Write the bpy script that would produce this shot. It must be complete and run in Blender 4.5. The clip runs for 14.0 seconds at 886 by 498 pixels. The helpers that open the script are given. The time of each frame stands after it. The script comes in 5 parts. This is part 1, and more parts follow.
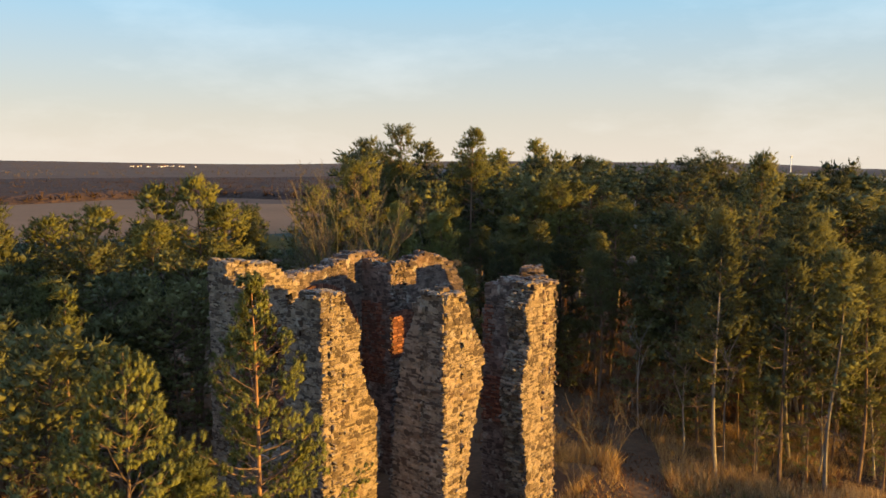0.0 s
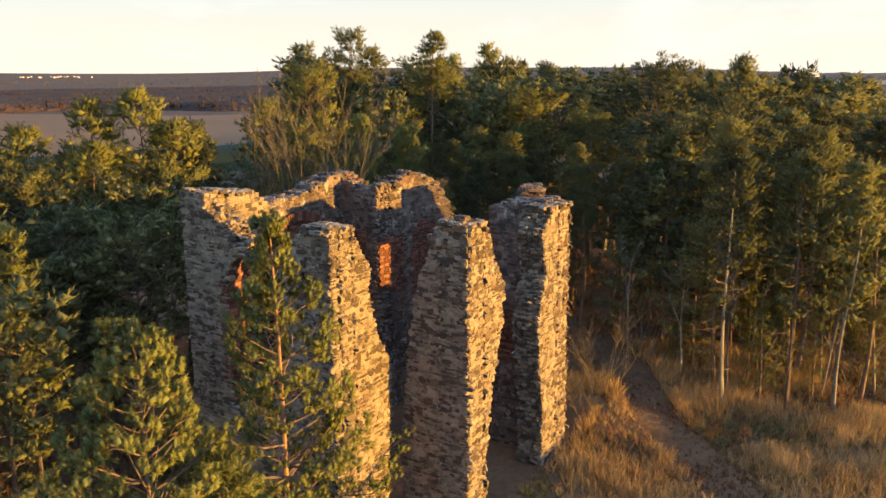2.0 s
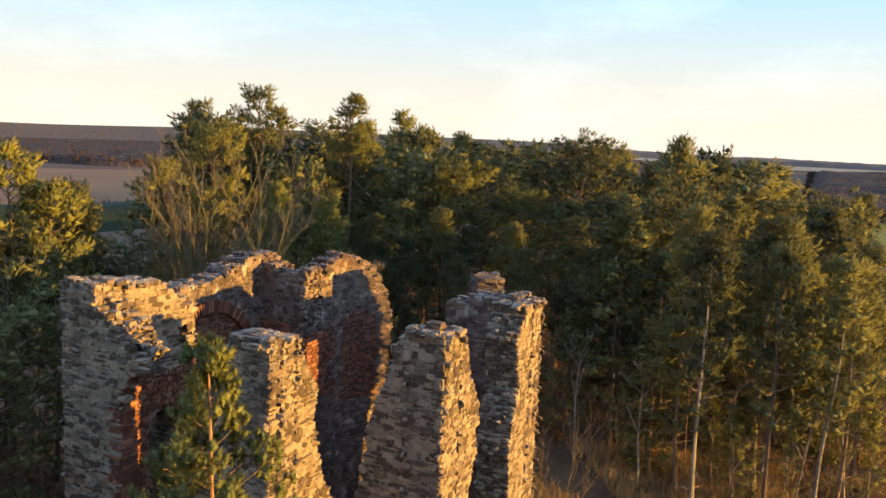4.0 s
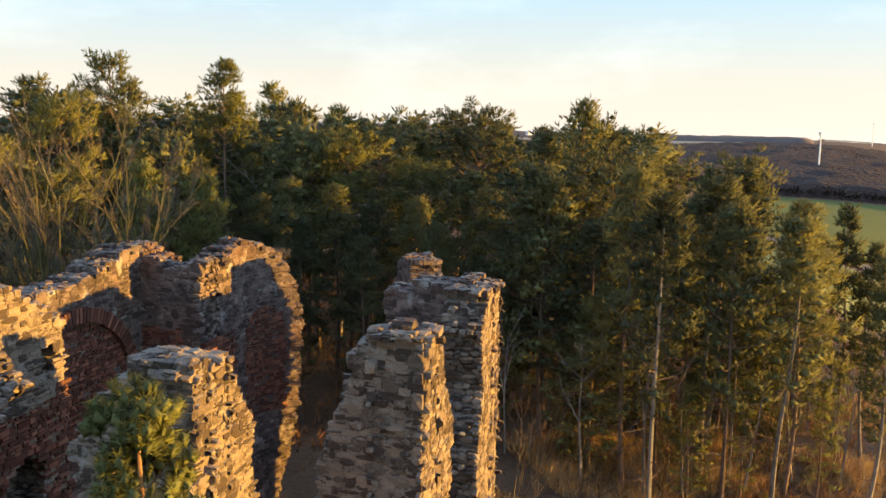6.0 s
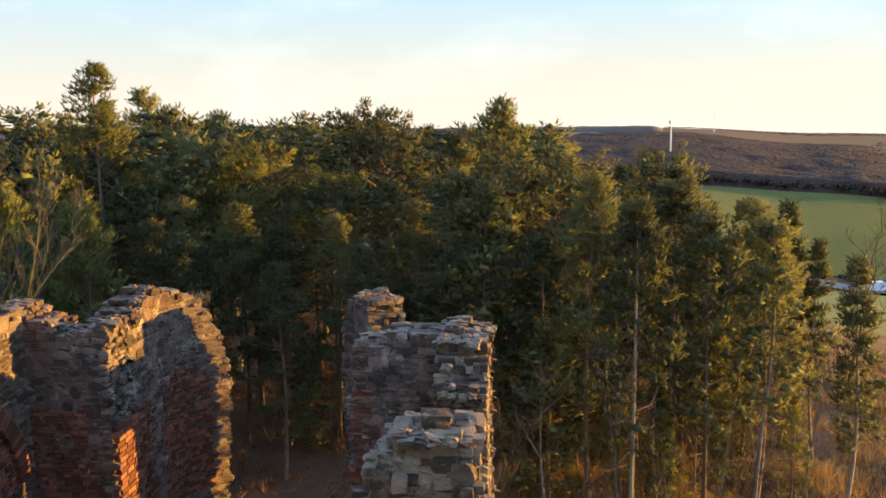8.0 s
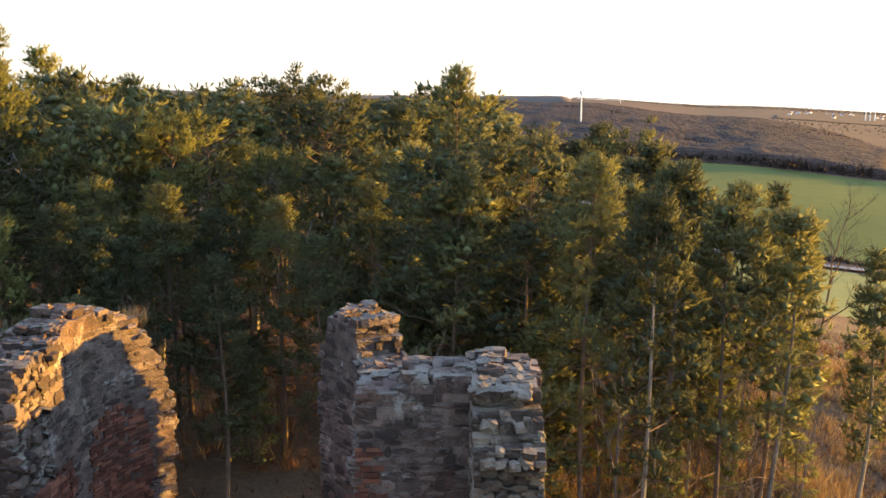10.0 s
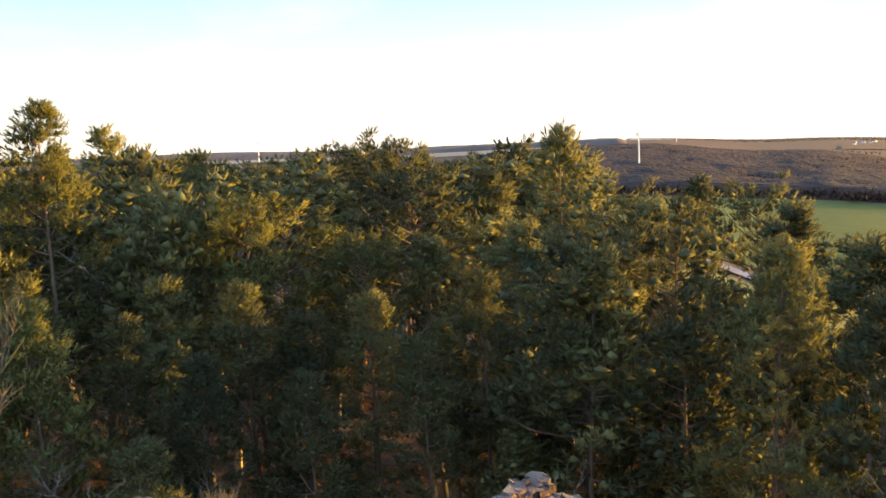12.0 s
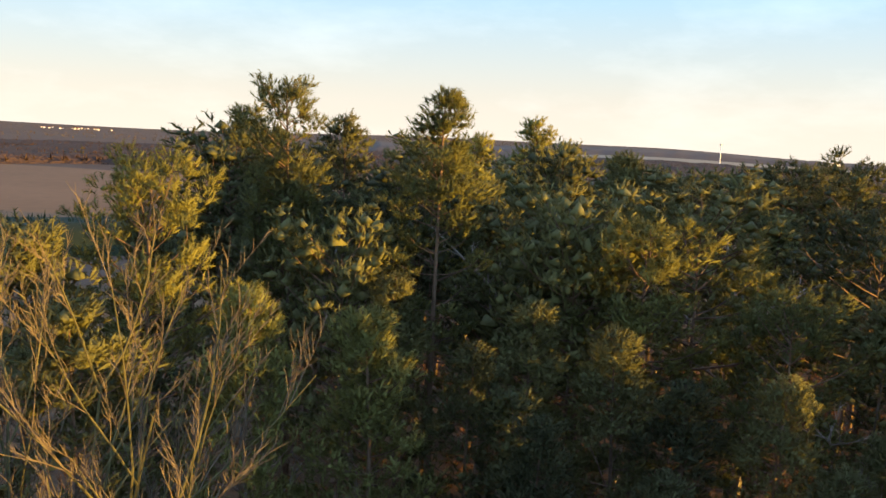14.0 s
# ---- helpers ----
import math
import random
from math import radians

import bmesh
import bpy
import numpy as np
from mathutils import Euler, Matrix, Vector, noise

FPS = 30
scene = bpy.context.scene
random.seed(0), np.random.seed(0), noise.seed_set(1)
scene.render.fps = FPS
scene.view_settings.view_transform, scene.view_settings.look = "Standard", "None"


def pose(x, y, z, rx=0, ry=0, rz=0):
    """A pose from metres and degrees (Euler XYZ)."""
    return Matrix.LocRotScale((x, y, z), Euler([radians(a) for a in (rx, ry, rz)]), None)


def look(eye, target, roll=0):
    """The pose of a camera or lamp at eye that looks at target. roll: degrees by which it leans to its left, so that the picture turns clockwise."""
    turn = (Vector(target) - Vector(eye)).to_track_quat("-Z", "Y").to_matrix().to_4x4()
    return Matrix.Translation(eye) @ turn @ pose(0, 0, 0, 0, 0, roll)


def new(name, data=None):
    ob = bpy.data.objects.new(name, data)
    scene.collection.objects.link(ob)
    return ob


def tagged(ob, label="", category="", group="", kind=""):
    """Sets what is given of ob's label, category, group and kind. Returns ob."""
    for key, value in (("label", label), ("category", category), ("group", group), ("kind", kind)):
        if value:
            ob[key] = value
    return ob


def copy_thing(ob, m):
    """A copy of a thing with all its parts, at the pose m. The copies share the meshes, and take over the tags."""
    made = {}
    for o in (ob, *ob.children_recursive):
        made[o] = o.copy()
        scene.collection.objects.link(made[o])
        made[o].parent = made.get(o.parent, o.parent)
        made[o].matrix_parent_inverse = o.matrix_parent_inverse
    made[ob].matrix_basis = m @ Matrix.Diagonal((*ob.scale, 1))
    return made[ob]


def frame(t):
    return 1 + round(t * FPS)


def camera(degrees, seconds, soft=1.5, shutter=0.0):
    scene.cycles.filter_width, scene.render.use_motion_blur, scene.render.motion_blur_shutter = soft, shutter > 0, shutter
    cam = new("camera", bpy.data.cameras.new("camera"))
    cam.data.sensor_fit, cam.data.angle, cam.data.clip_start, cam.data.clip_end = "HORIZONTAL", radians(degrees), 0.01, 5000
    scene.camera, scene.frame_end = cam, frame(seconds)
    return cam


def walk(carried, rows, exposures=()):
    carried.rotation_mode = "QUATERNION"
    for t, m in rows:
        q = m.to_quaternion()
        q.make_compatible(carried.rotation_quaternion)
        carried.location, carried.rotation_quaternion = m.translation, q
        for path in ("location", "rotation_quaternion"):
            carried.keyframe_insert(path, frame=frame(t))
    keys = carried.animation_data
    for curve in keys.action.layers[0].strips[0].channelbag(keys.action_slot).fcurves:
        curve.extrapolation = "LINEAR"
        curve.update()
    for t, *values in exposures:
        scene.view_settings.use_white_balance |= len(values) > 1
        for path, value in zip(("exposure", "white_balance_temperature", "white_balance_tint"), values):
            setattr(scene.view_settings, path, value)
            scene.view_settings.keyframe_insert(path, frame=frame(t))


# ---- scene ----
cam = camera(56.0, 14.0, soft=1.5)
PATH = [
    (0, (-0.721, -0.162, 10.934), (-2.08, -6.11, 0.11)),
    (0.5, (-1.430, 0.416, 10.919), (-4.27, -7.08, -2.00)),
    (1, (-2.067, 1.147, 10.972), (-6.17, -9.37, -3.74)),
    (1.5, (-2.517, 1.866, 11.012), (-7.41, -11.12, -3.78)),
    (2, (-2.829, 2.728, 10.952), (-7.97, -12.38, -0.47)),
    (2.5, (-3.051, 3.677, 10.989), (-8.57, -10.59, -0.61)),
    (3, (-3.268, 4.727, 11.063), (-11.82, -8.27, 2.09)),
    (3.2, (-3.359, 5.194, 11.106), (-12.75, -7.34, 2.92)),
    (5.3, (-4.056, 8.955, 10.476), (-22.76, -8.94, 0.91)),
    (5.5, (-4.049, 9.369, 10.422), (-23.87, -8.14, 1.67)),
    (6, (-4.125, 10.354, 10.355), (-26.03, -8.68, 0.85)),
    (6.5, (-4.219, 11.224, 10.333), (-28.31, -9.24, 0.04)),
    (7, (-4.295, 12.104, 10.421), (-30.60, -9.46, -2.08)),
    (7.5, (-4.301, 12.886, 10.535), (-32.80, -8.39, -2.52)),
    (8, (-4.247, 13.676, 10.573), (-35.12, -8.84, -0.99)),
    (8.5, (-4.167, 14.379, 10.673), (-37.24, -11.72, -0.94)),
    (8.7, (-4.148, 14.647, 10.732), (-38.36, -11.57, 0.01)),
    (10.8, (-3.033, 18.427, 10.608), (-43.03, -10.40, -1.68)),
    (11, (-2.871, 18.795, 10.620), (-43.10, -9.31, -2.41)),
    (11.5, (-2.424, 19.708, 10.678), (-43.64, -7.75, -1.89)),
    (12, (-2.407, 20.321, 11.152), (-37.36, -7.64, -3.10)),
    (12.5, (-1.863, 21.260, 11.359), (-29.65, -8.63, -4.20)),
    (13, (-1.159, 22.223, 11.445), (-21.78, -7.27, -5.00)),
    (13.5, (-0.663, 22.849, 11.529), (-15.16, -6.23, -2.00)),
    (14, (0.016, 23.484, 11.492), (-7.25, -7.70, 2.40)),
]


def turned(yaw, tilt, roll):
    """A camera's turn: yaw to the left from +y, tilt up, roll as look()."""
    return pose(0, 0, 0, 0, 0, yaw) @ pose(0, 0, 0, 90 + tilt) @ pose(0, 0, 0, 0, 0, roll)


walk(cam, [(t, Matrix.Translation(eye) @ turned(*turn)) for t, eye, turn in PATH],
     exposures=[(0.0, 1.32), (0.7, 1.40), (1.6, 1.76), (3.3, 1.76), (5.4, 1.72), (8.7, 1.76), (10.8, 2.38), (11.5, 2.27), (12.2, 2.0), (13.5, 1.80), (14.0, 1.68)])

# ---- light ----
SUN_AZ, SUN_EL = 116.0, 3.2          # degrees, from +y towards +x
a, e = radians(SUN_AZ), radians(SUN_EL)
SUN_DIR = Vector((math.sin(a) * math.cos(e), math.cos(a) * math.cos(e), math.sin(e)))
world = bpy.data.worlds.new("sky")
scene.world = world
world.use_nodes = True
wn, wl = world.node_tree.nodes, world.node_tree.links
sky = wn.new("ShaderNodeTexSky")
sky.sky_type, sky.sun_disc = "NISHITA", False
sky.sun_elevation, sky.sun_rotation = radians(SUN_EL), radians(SUN_AZ)
sky.altitude, sky.air_density, sky.dust_density, sky.ozone_density = 300, 1.4, 0.03, 6.0
coord = wn.new("ShaderNodeTexCoord")
stretch = wn.new("ShaderNodeMapping")
stretch.inputs["Scale"].default_value = (1.7, 1.7, 5.0)
cloud = wn.new("ShaderNodeTexNoise")
cloud.inputs["Scale"].default_value, cloud.inputs["Detail"].default_value, cloud.inputs["Roughness"].default_value = 2.2, 7.0, 0.6
veil = wn.new("ShaderNodeMapRange")
veil.inputs["From Min"].default_value, veil.inputs["From Max"].default_value = 0.50, 0.80
veil.inputs["To Min"].default_value, veil.inputs["To Max"].default_value = 0.32, 0.52
mix = wn.new("ShaderNodeMix")
mix.data_type = "RGBA"
mix.inputs["B"].default_value = (3.75, 3.9, 4.0, 1)
wl.new(coord.outputs["Generated"], stretch.inputs["Vector"])
wl.new(stretch.outputs[0], cloud.inputs["Vector"])
wl.new(cloud.outputs["Fac"], veil.inputs["Value"])
wl.new(veil.outputs[0], mix.inputs["Factor"])
wl.new(sky.outputs[0], mix.inputs["A"])
apart, lift, haze = wn.new("ShaderNodeSeparateXYZ"), wn.new("ShaderNodeMapRange"), wn.new("ShaderNodeMix")
haze.data_type = "RGBA"
lift.inputs["From Min"].default_value, lift.inputs["From Max"].default_value = 0.0, 0.20
lift.inputs["To Min"].default_value, lift.inputs["To Max"].default_value = 0.55, 0.0
haze.inputs["B"].default_value = (3.55, 3.1, 2.5, 1)
wl.new(coord.outputs["Generated"], apart.inputs[0])
wl.new(apart.outputs["Z"], lift.inputs["Value"])
wl.new(lift.outputs[0], haze.inputs["Factor"])
high, deep = wn.new("ShaderNodeMapRange"), wn.new("ShaderNodeMix")
deep.data_type = "RGBA"
high.inputs["From Min"].default_value, high.inputs["From Max"].default_value = 0.05, 0.26
high.inputs["To Min"].default_value, high.inputs["To Max"].default_value = 0.0, 0.50
deep.inputs["B"].default_value = (0.8, 2.95, 4.15, 1)
wl.new(apart.outputs["Z"], high.inputs["Value"])
wl.new(high.outputs[0], deep.inputs["Factor"])
wl.new(mix.outputs["Result"], deep.inputs["A"])
# towards the zenith the sky turns violet, as it does under a low sun
steep, zenith = wn.new("ShaderNodeMapRange"), wn.new("ShaderNodeMix")
zenith.data_type = "RGBA"
steep.inputs["From Min"].default_value, steep.inputs["From Max"].default_value = 0.26, 0.55
steep.inputs["To Min"].default_value, steep.inputs["To Max"].default_value = 0.0, 0.8
zenith.inputs["B"].default_value = (1.55, 2.0, 3.7, 1)
wl.new(apart.outputs["Z"], steep.inputs["Value"])
wl.new(steep.outputs[0], zenith.inputs["Factor"])
wl.new(deep.outputs["Result"], zenith.inputs["A"])
wl.new(zenith.outputs["Result"], haze.inputs["A"])
wl.new(haze.outputs["Result"], wn["Background"].inputs["Color"])
wn["Background"].inputs["Strength"].default_value = 0.128

sun = new("sun", bpy.data.lights.new("sun", "SUN"))
sun.data.energy, sun.data.angle, sun.data.color = 5.0, radians(0.6), (1.0, 0.565, 0.10)
sun.matrix_world = look(SUN_DIR * 200, (0, 0, 0))


# ---- materials ----
def material(name, dark, light, scale=6.0, rough=0.85, spread=0.0, fine=60.0, bump=0.4, distance=0.01,
             translucent=0.0, third=None, metal=0.0, single=True, patches=(), crust=None, place=False, odd=None):
    """A surface whose colour wanders between dark and light with noise at two scales; spread: how far single pieces differ."""
    m = bpy.data.materials.new(name)
    m.use_nodes = True
    n, k = m.node_tree.nodes, m.node_tree.links
    b = n["Principled BSDF"]
    b.inputs["Roughness"].default_value, b.inputs["Metallic"].default_value = rough, metal
    b.inputs["Specular IOR Level"].default_value = 0.15
    where = n.new("ShaderNodeTexCoord")
    big, small = n.new("ShaderNodeTexNoise"), n.new("ShaderNodeTexNoise")
    big.inputs["Scale"].default_value, big.inputs["Detail"].default_value = scale, 5.0
    small.inputs["Scale"].default_value, small.inputs["Detail"].default_value = fine, 3.0
    out_vec = where.outputs["Object"]
    if spread and not place:
        # pieces on one mesh take other parts of the pattern
        info0, shift = n.new("ShaderNodeObjectInfo"), n.new("ShaderNodeVectorMath")
        shift.operation = "ADD"
        k.new(out_vec, shift.inputs[0])
        k.new(info0.outputs["Location"], shift.inputs[1])
        out_vec = shift.outputs[0]
    if place:
        out_vec = n.new("ShaderNodeNewGeometry").outputs["Position"]
        small.inputs["Detail"].default_value, small.inputs["Roughness"].default_value = 6.0, 0.7
    k.new(out_vec, big.inputs["Vector"])
    k.new(out_vec, small.inputs["Vector"])
    ramp = n.new("ShaderNodeValToRGB")
    low_end, high_end = (0.33, 0.67) if place else (0.28, 0.72)
    ramp.color_ramp.elements[0].position, ramp.color_ramp.elements[0].color = low_end, (*dark, 1)
    ramp.color_ramp.elements[1].position, ramp.color_ramp.elements[1].color = high_end, (*light, 1)
    if third:
        el = ramp.color_ramp.elements.new(0.5)
        el.color = (*third, 1)
    blend = n.new("ShaderNodeMath")
    blend.operation = "MULTIPLY_ADD"
    blend.inputs[1].default_value = 0.42 if place else 0.35
    k.new(small.outputs["Fac"], blend.inputs[0])
    last = big.outputs["Fac"]
    less = n.new("ShaderNodeMath")
    less.operation = "MULTIPLY"
    less.inputs[1].default_value = 0.45 if place else 0.65
    if spread:
        info, isle = n.new("ShaderNodeObjectInfo"), n.new("ShaderNodeNewGeometry")
        add, frac, wide = n.new("ShaderNodeMath"), n.new("ShaderNodeMath"), n.new("ShaderNodeMath")
        add.operation, frac.operation, wide.operation = "ADD", "FRACT", "MULTIPLY_ADD"
        k.new(info.outputs["Random"], add.inputs[0])
        if single:
            k.new(isle.outputs["Random Per Island"], add.inputs[1])
        else:
            add.inputs[1].default_value = 0.0
        k.new(add.outputs[0], frac.inputs[0])
        k.new(frac.outputs[0], wide.inputs[0])
        wide.inputs[1].default_value = spread
        k.new(big.outputs["Fac"], less.inputs[0])
        half = n.new("ShaderNodeMath")
        half.operation = "SUBTRACT"
        half.inputs[1].default_value = spread / 2
        k.new(less.outputs[0], half.inputs[0])
        k.new(half.outputs[0], wide.inputs[2])
        k.new(wide.outputs[0], blend.inputs[2])
    else:
        k.new(last, less.inputs[0])
        k.new(less.outputs[0], blend.inputs[2])
    k.new(blend.outputs[0], ramp.inputs["Fac"])
    colour = ramp.outputs["Color"]
    if odd:
        # some pieces are of another, darker stone
        pick, alter = n.new("ShaderNodeMapRange"), n.new("ShaderNodeMix")
        pick.inputs["From Min"].default_value, pick.inputs["From Max"].default_value, pick.inputs["To Max"].default_value = 0.76, 0.92, 0.74
        k.new(frac.outputs[0], pick.inputs["Value"])
        alter.data_type = "RGBA"
        k.new(pick.outputs[0], alter.inputs["Factor"])
        k.new(colour, alter.inputs["A"])
        alter.inputs["B"].default_value = (*odd, 1)
        colour = alter.outputs["Result"]
    spot = n.new("ShaderNodeNewGeometry") if patches or crust else None
    for tone, size, low, high, most in patches:
        # weathered patches that spread over many pieces
        wide_noise, reach, lay = n.new("ShaderNodeTexNoise"), n.new("ShaderNodeMapRange"), n.new("ShaderNodeMix")
        wide_noise.inputs["Scale"].default_value, wide_noise.inputs["Detail"].default_value, wide_noise.inputs["Roughness"].default_value = size, 6.0, 0.65
        reach.inputs["From Min"].default_value, reach.inputs["From Max"].default_value, reach.inputs["To Max"].default_value = low, high, most
        k.new(spot.outputs["Position"], wide_noise.inputs["Vector"])
        k.new(wide_noise.outputs["Fac"], reach.inputs["Value"])
        lay.data_type = "RGBA"
        k.new(reach.outputs[0], lay.inputs["Factor"])
        k.new(colour, lay.inputs["A"])
        lay.inputs["B"].default_value = (*tone, 1)
        colour = lay.outputs["Result"]
    if crust:
        # moss and lichen that settle on upward faces
        apart_n, grow, wild, times, lay = n.new("ShaderNodeSeparateXYZ"), n.new("ShaderNodeMapRange"), n.new("ShaderNodeTexNoise"), n.new("ShaderNodeMath"), n.new("ShaderNodeMix")
        k.new(spot.outputs["True Normal"], apart_n.inputs[0])
        k.new(apart_n.outputs["Z"], grow.inputs["Value"])
        grow.inputs["From Min"].default_value, grow.inputs["From Max"].default_value = 0.35, 0.8
        wild.inputs["Scale"].default_value, wild.inputs["Detail"].default_value = 2.6, 5.0
        k.new(spot.outputs["Position"], wild.inputs["Vector"])
        patchy = n.new("ShaderNodeMapRange")
        patchy.inputs["From Min"].default_value, patchy.inputs["From Max"].default_value = 0.42, 0.6
        k.new(wild.outputs["Fac"], patchy.inputs["Value"])
        times.operation = "MULTIPLY"
        k.new(grow.outputs[0], times.inputs[0])
        k.new(patchy.outputs[0], times.inputs[1])
        lay.data_type = "RGBA"
        k.new(times.outputs[0], lay.inputs["Factor"])
        k.new(colour, lay.inputs["A"])
        lay.inputs["B"].default_value = (*crust, 1)
        colour = lay.outputs["Result"]
    k.new(colour, b.inputs["Base Color"])
    if bump:
        relief = n.new("ShaderNodeBump")
        relief.inputs["Strength"].default_value, relief.inputs["Distance"].default_value = bump, distance
        k.new(small.outputs["Fac"], relief.inputs["Height"])
        k.new(relief.outputs["Normal"], b.inputs["Normal"])
    if translucent:
        thin, both = n.new("ShaderNodeBsdfTranslucent"), n.new("ShaderNodeMixShader")
        both.inputs["Fac"].default_value = translucent
        k.new(ramp.outputs["Color"], thin.inputs["Color"])
        k.new(b.outputs[0], both.inputs[1])
        k.new(thin.outputs[0], both.inputs[2])
        k.new(both.outputs[0], n["Material Output"].inputs["Surface"])
    return m


PALE, SOOT, RUST = (0.44, 0.375, 0.30), (0.055, 0.045, 0.036), (0.17, 0.085, 0.05)
STONE = material("rubble_stone", (0.085, 0.060, 0.043), (0.36, 0.262, 0.175), 5.0, 0.92, 0.50, 26.0, 1.0, 0.04, third=(0.29, 0.218, 0.150),
                 patches=((SOOT, 0.8, 0.55, 0.75, 0.35), (RUST, 1.1, 0.58, 0.72, 0.35), (PALE, 3.2, 0.59, 0.66, 0.5)), crust=(0.25, 0.205, 0.15), place=True, odd=(0.085, 0.060, 0.042))
MORTAR = material("lime_mortar", (0.135, 0.098, 0.068), (0.37, 0.275, 0.185), 5.0, 0.95, 0.0, 30.0, 0.9, 0.03, third=(0.32, 0.242, 0.166),
                  patches=((SOOT, 0.8, 0.55, 0.75, 0.35), (RUST, 1.1, 0.58, 0.72, 0.3), (PALE, 3.2, 0.59, 0.66, 0.5)), crust=(0.27, 0.225, 0.16), place=True)
# inner walls: a redder brown stone, also darkened in colour for the interior's shade
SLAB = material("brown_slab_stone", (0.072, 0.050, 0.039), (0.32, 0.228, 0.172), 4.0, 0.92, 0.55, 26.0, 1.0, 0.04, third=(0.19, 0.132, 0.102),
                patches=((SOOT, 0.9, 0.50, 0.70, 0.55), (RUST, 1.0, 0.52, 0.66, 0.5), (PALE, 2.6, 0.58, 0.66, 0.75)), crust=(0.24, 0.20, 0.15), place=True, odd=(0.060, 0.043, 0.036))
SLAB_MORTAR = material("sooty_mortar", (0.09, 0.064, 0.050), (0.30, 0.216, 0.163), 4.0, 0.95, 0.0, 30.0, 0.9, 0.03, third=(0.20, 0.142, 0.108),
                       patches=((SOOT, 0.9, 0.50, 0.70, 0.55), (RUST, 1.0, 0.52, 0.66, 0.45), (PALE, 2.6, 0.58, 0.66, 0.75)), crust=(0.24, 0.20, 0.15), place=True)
BRICK = material("old_brick", (0.105, 0.040, 0.024), (0.30, 0.122, 0.068), 5.0, 0.9, 0.45, 60.0, 0.7, 0.012, third=(0.185, 0.074, 0.043),
                 patches=((SOOT, 1.2, 0.52, 0.70, 0.5), (PALE, 2.3, 0.64, 0.74, 0.35)), place=True)
NEEDLE = material("pine_needles", (0.062, 0.067, 0.030), (0.198, 0.192, 0.069), 1.2, 0.65, 0.45, 26.0, 0.0, translucent=0.34, single=False)
NEEDLE_NEAR = material("young_pine_needles", (0.120, 0.132, 0.045), (0.31, 0.305, 0.088), 1.6, 0.6, 0.3, 26.0, 0.0, translucent=0.38, single=False)
# lighter, yellower copy of pine_needles: sunlight on the tall crowns put into the colour
NEEDLE_SUNLIT = material("yellowed_pine_needles", (0.098, 0.104, 0.034), (0.29, 0.27, 0.070), 1.2, 0.65, 0.35, 26.0, 0.0, translucent=0.34, single=False)
BARK = material("pine_bark", (0.08, 0.055, 0.04), (0.23, 0.15, 0.095), 4.0, 0.9, 0.3, 30.0, 0.8, 0.02)
PINE_RED = material("reddish_pine_bark", (0.16, 0.085, 0.045), (0.34, 0.19, 0.10), 4.0, 0.9, 0.3, 30.0, 0.6, 0.01)
GREY_BARK = material("grey_bark", (0.11, 0.09, 0.07), (0.32, 0.27, 0.205), 4.0, 0.9, 0.3, 30.0, 0.6, 0.01)
TWIG = material("bare_twigs", (0.075, 0.056, 0.038), (0.175, 0.135, 0.085), 3.0, 0.85, 0.3, 20.0, 0.0)
MOSS_BARK = material("algae_green_bark", (0.070, 0.063, 0.028), (0.165, 0.145, 0.060), 3.0, 0.85, 0.3, 20.0, 0.0)
SOIL = material("forest_floor", (0.050, 0.030, 0.016), (0.20, 0.118, 0.055), 0.35, 0.95, 0.0, 6.0, 1.0, 0.05, third=(0.120, 0.071, 0.036))
DRY_GRASS = material("dry_grass", (0.22, 0.125, 0.05), (0.52, 0.35, 0.155), 0.5, 0.9, 0.6, 9.0, 0.0, translucent=0.2)
GREEN_GRASS = material("short_grass", (0.10, 0.085, 0.03), (0.25, 0.205, 0.075), 0.5, 0.9, 0.6, 9.0, 0.0, translucent=0.2)
LEAF_LITTER = material("rusty_undergrowth", (0.10, 0.045, 0.022), (0.30, 0.15, 0.065), 0.6, 0.9, 0.6, 9.0, 0.0, translucent=0.2)
PLOUGHED = material("ploughed_field", (0.18, 0.092, 0.040), (0.27, 0.140, 0.064), 0.012, 0.95, 0.0, 0.3, 0.0)
WINTER_CROP = material("winter_crop", (0.070, 0.080, 0.012), (0.135, 0.135, 0.022), 0.012, 0.9, 0.0, 0.2, 0.0)
MEADOW = material("meadow", (0.085, 0.048, 0.028), (0.135, 0.080, 0.047), 0.02, 0.95, 0.0, 0.3, 0.0)
PASTURE = material("pasture", (0.10, 0.12, 0.038), (0.17, 0.18, 0.06), 0.05, 0.95, 0.0, 0.6, 0.0)
STUBBLE = material("stubble_field", (0.24, 0.185, 0.115), (0.33, 0.26, 0.16), 0.01, 0.95, 0.0, 0.3, 0.0)
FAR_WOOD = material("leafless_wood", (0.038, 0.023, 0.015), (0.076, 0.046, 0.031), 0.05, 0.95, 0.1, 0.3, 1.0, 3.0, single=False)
# the farthest woods: paler than leafless_wood, distance haze put into the base colour
HAZED_WOOD = material("distant_bare_wood", (0.090, 0.064, 0.047), (0.140, 0.102, 0.075), 0.01, 0.95, 0.1, 0.1, 0.0, single=False)
FAR_PINE = material("far_pines", (0.02, 0.028, 0.012), (0.06, 0.065, 0.025), 0.02, 0.95, 0.6, 0.5, 0.0)
ASPHALT = material("asphalt", (0.15, 0.148, 0.145), (0.22, 0.218, 0.21), 0.2, 0.8, 0.0, 4.0, 0.0)
TRACK = material("sandy_track", (0.22, 0.18, 0.12), (0.32, 0.265, 0.18), 0.1, 0.95, 0.0, 2.0, 0.0)
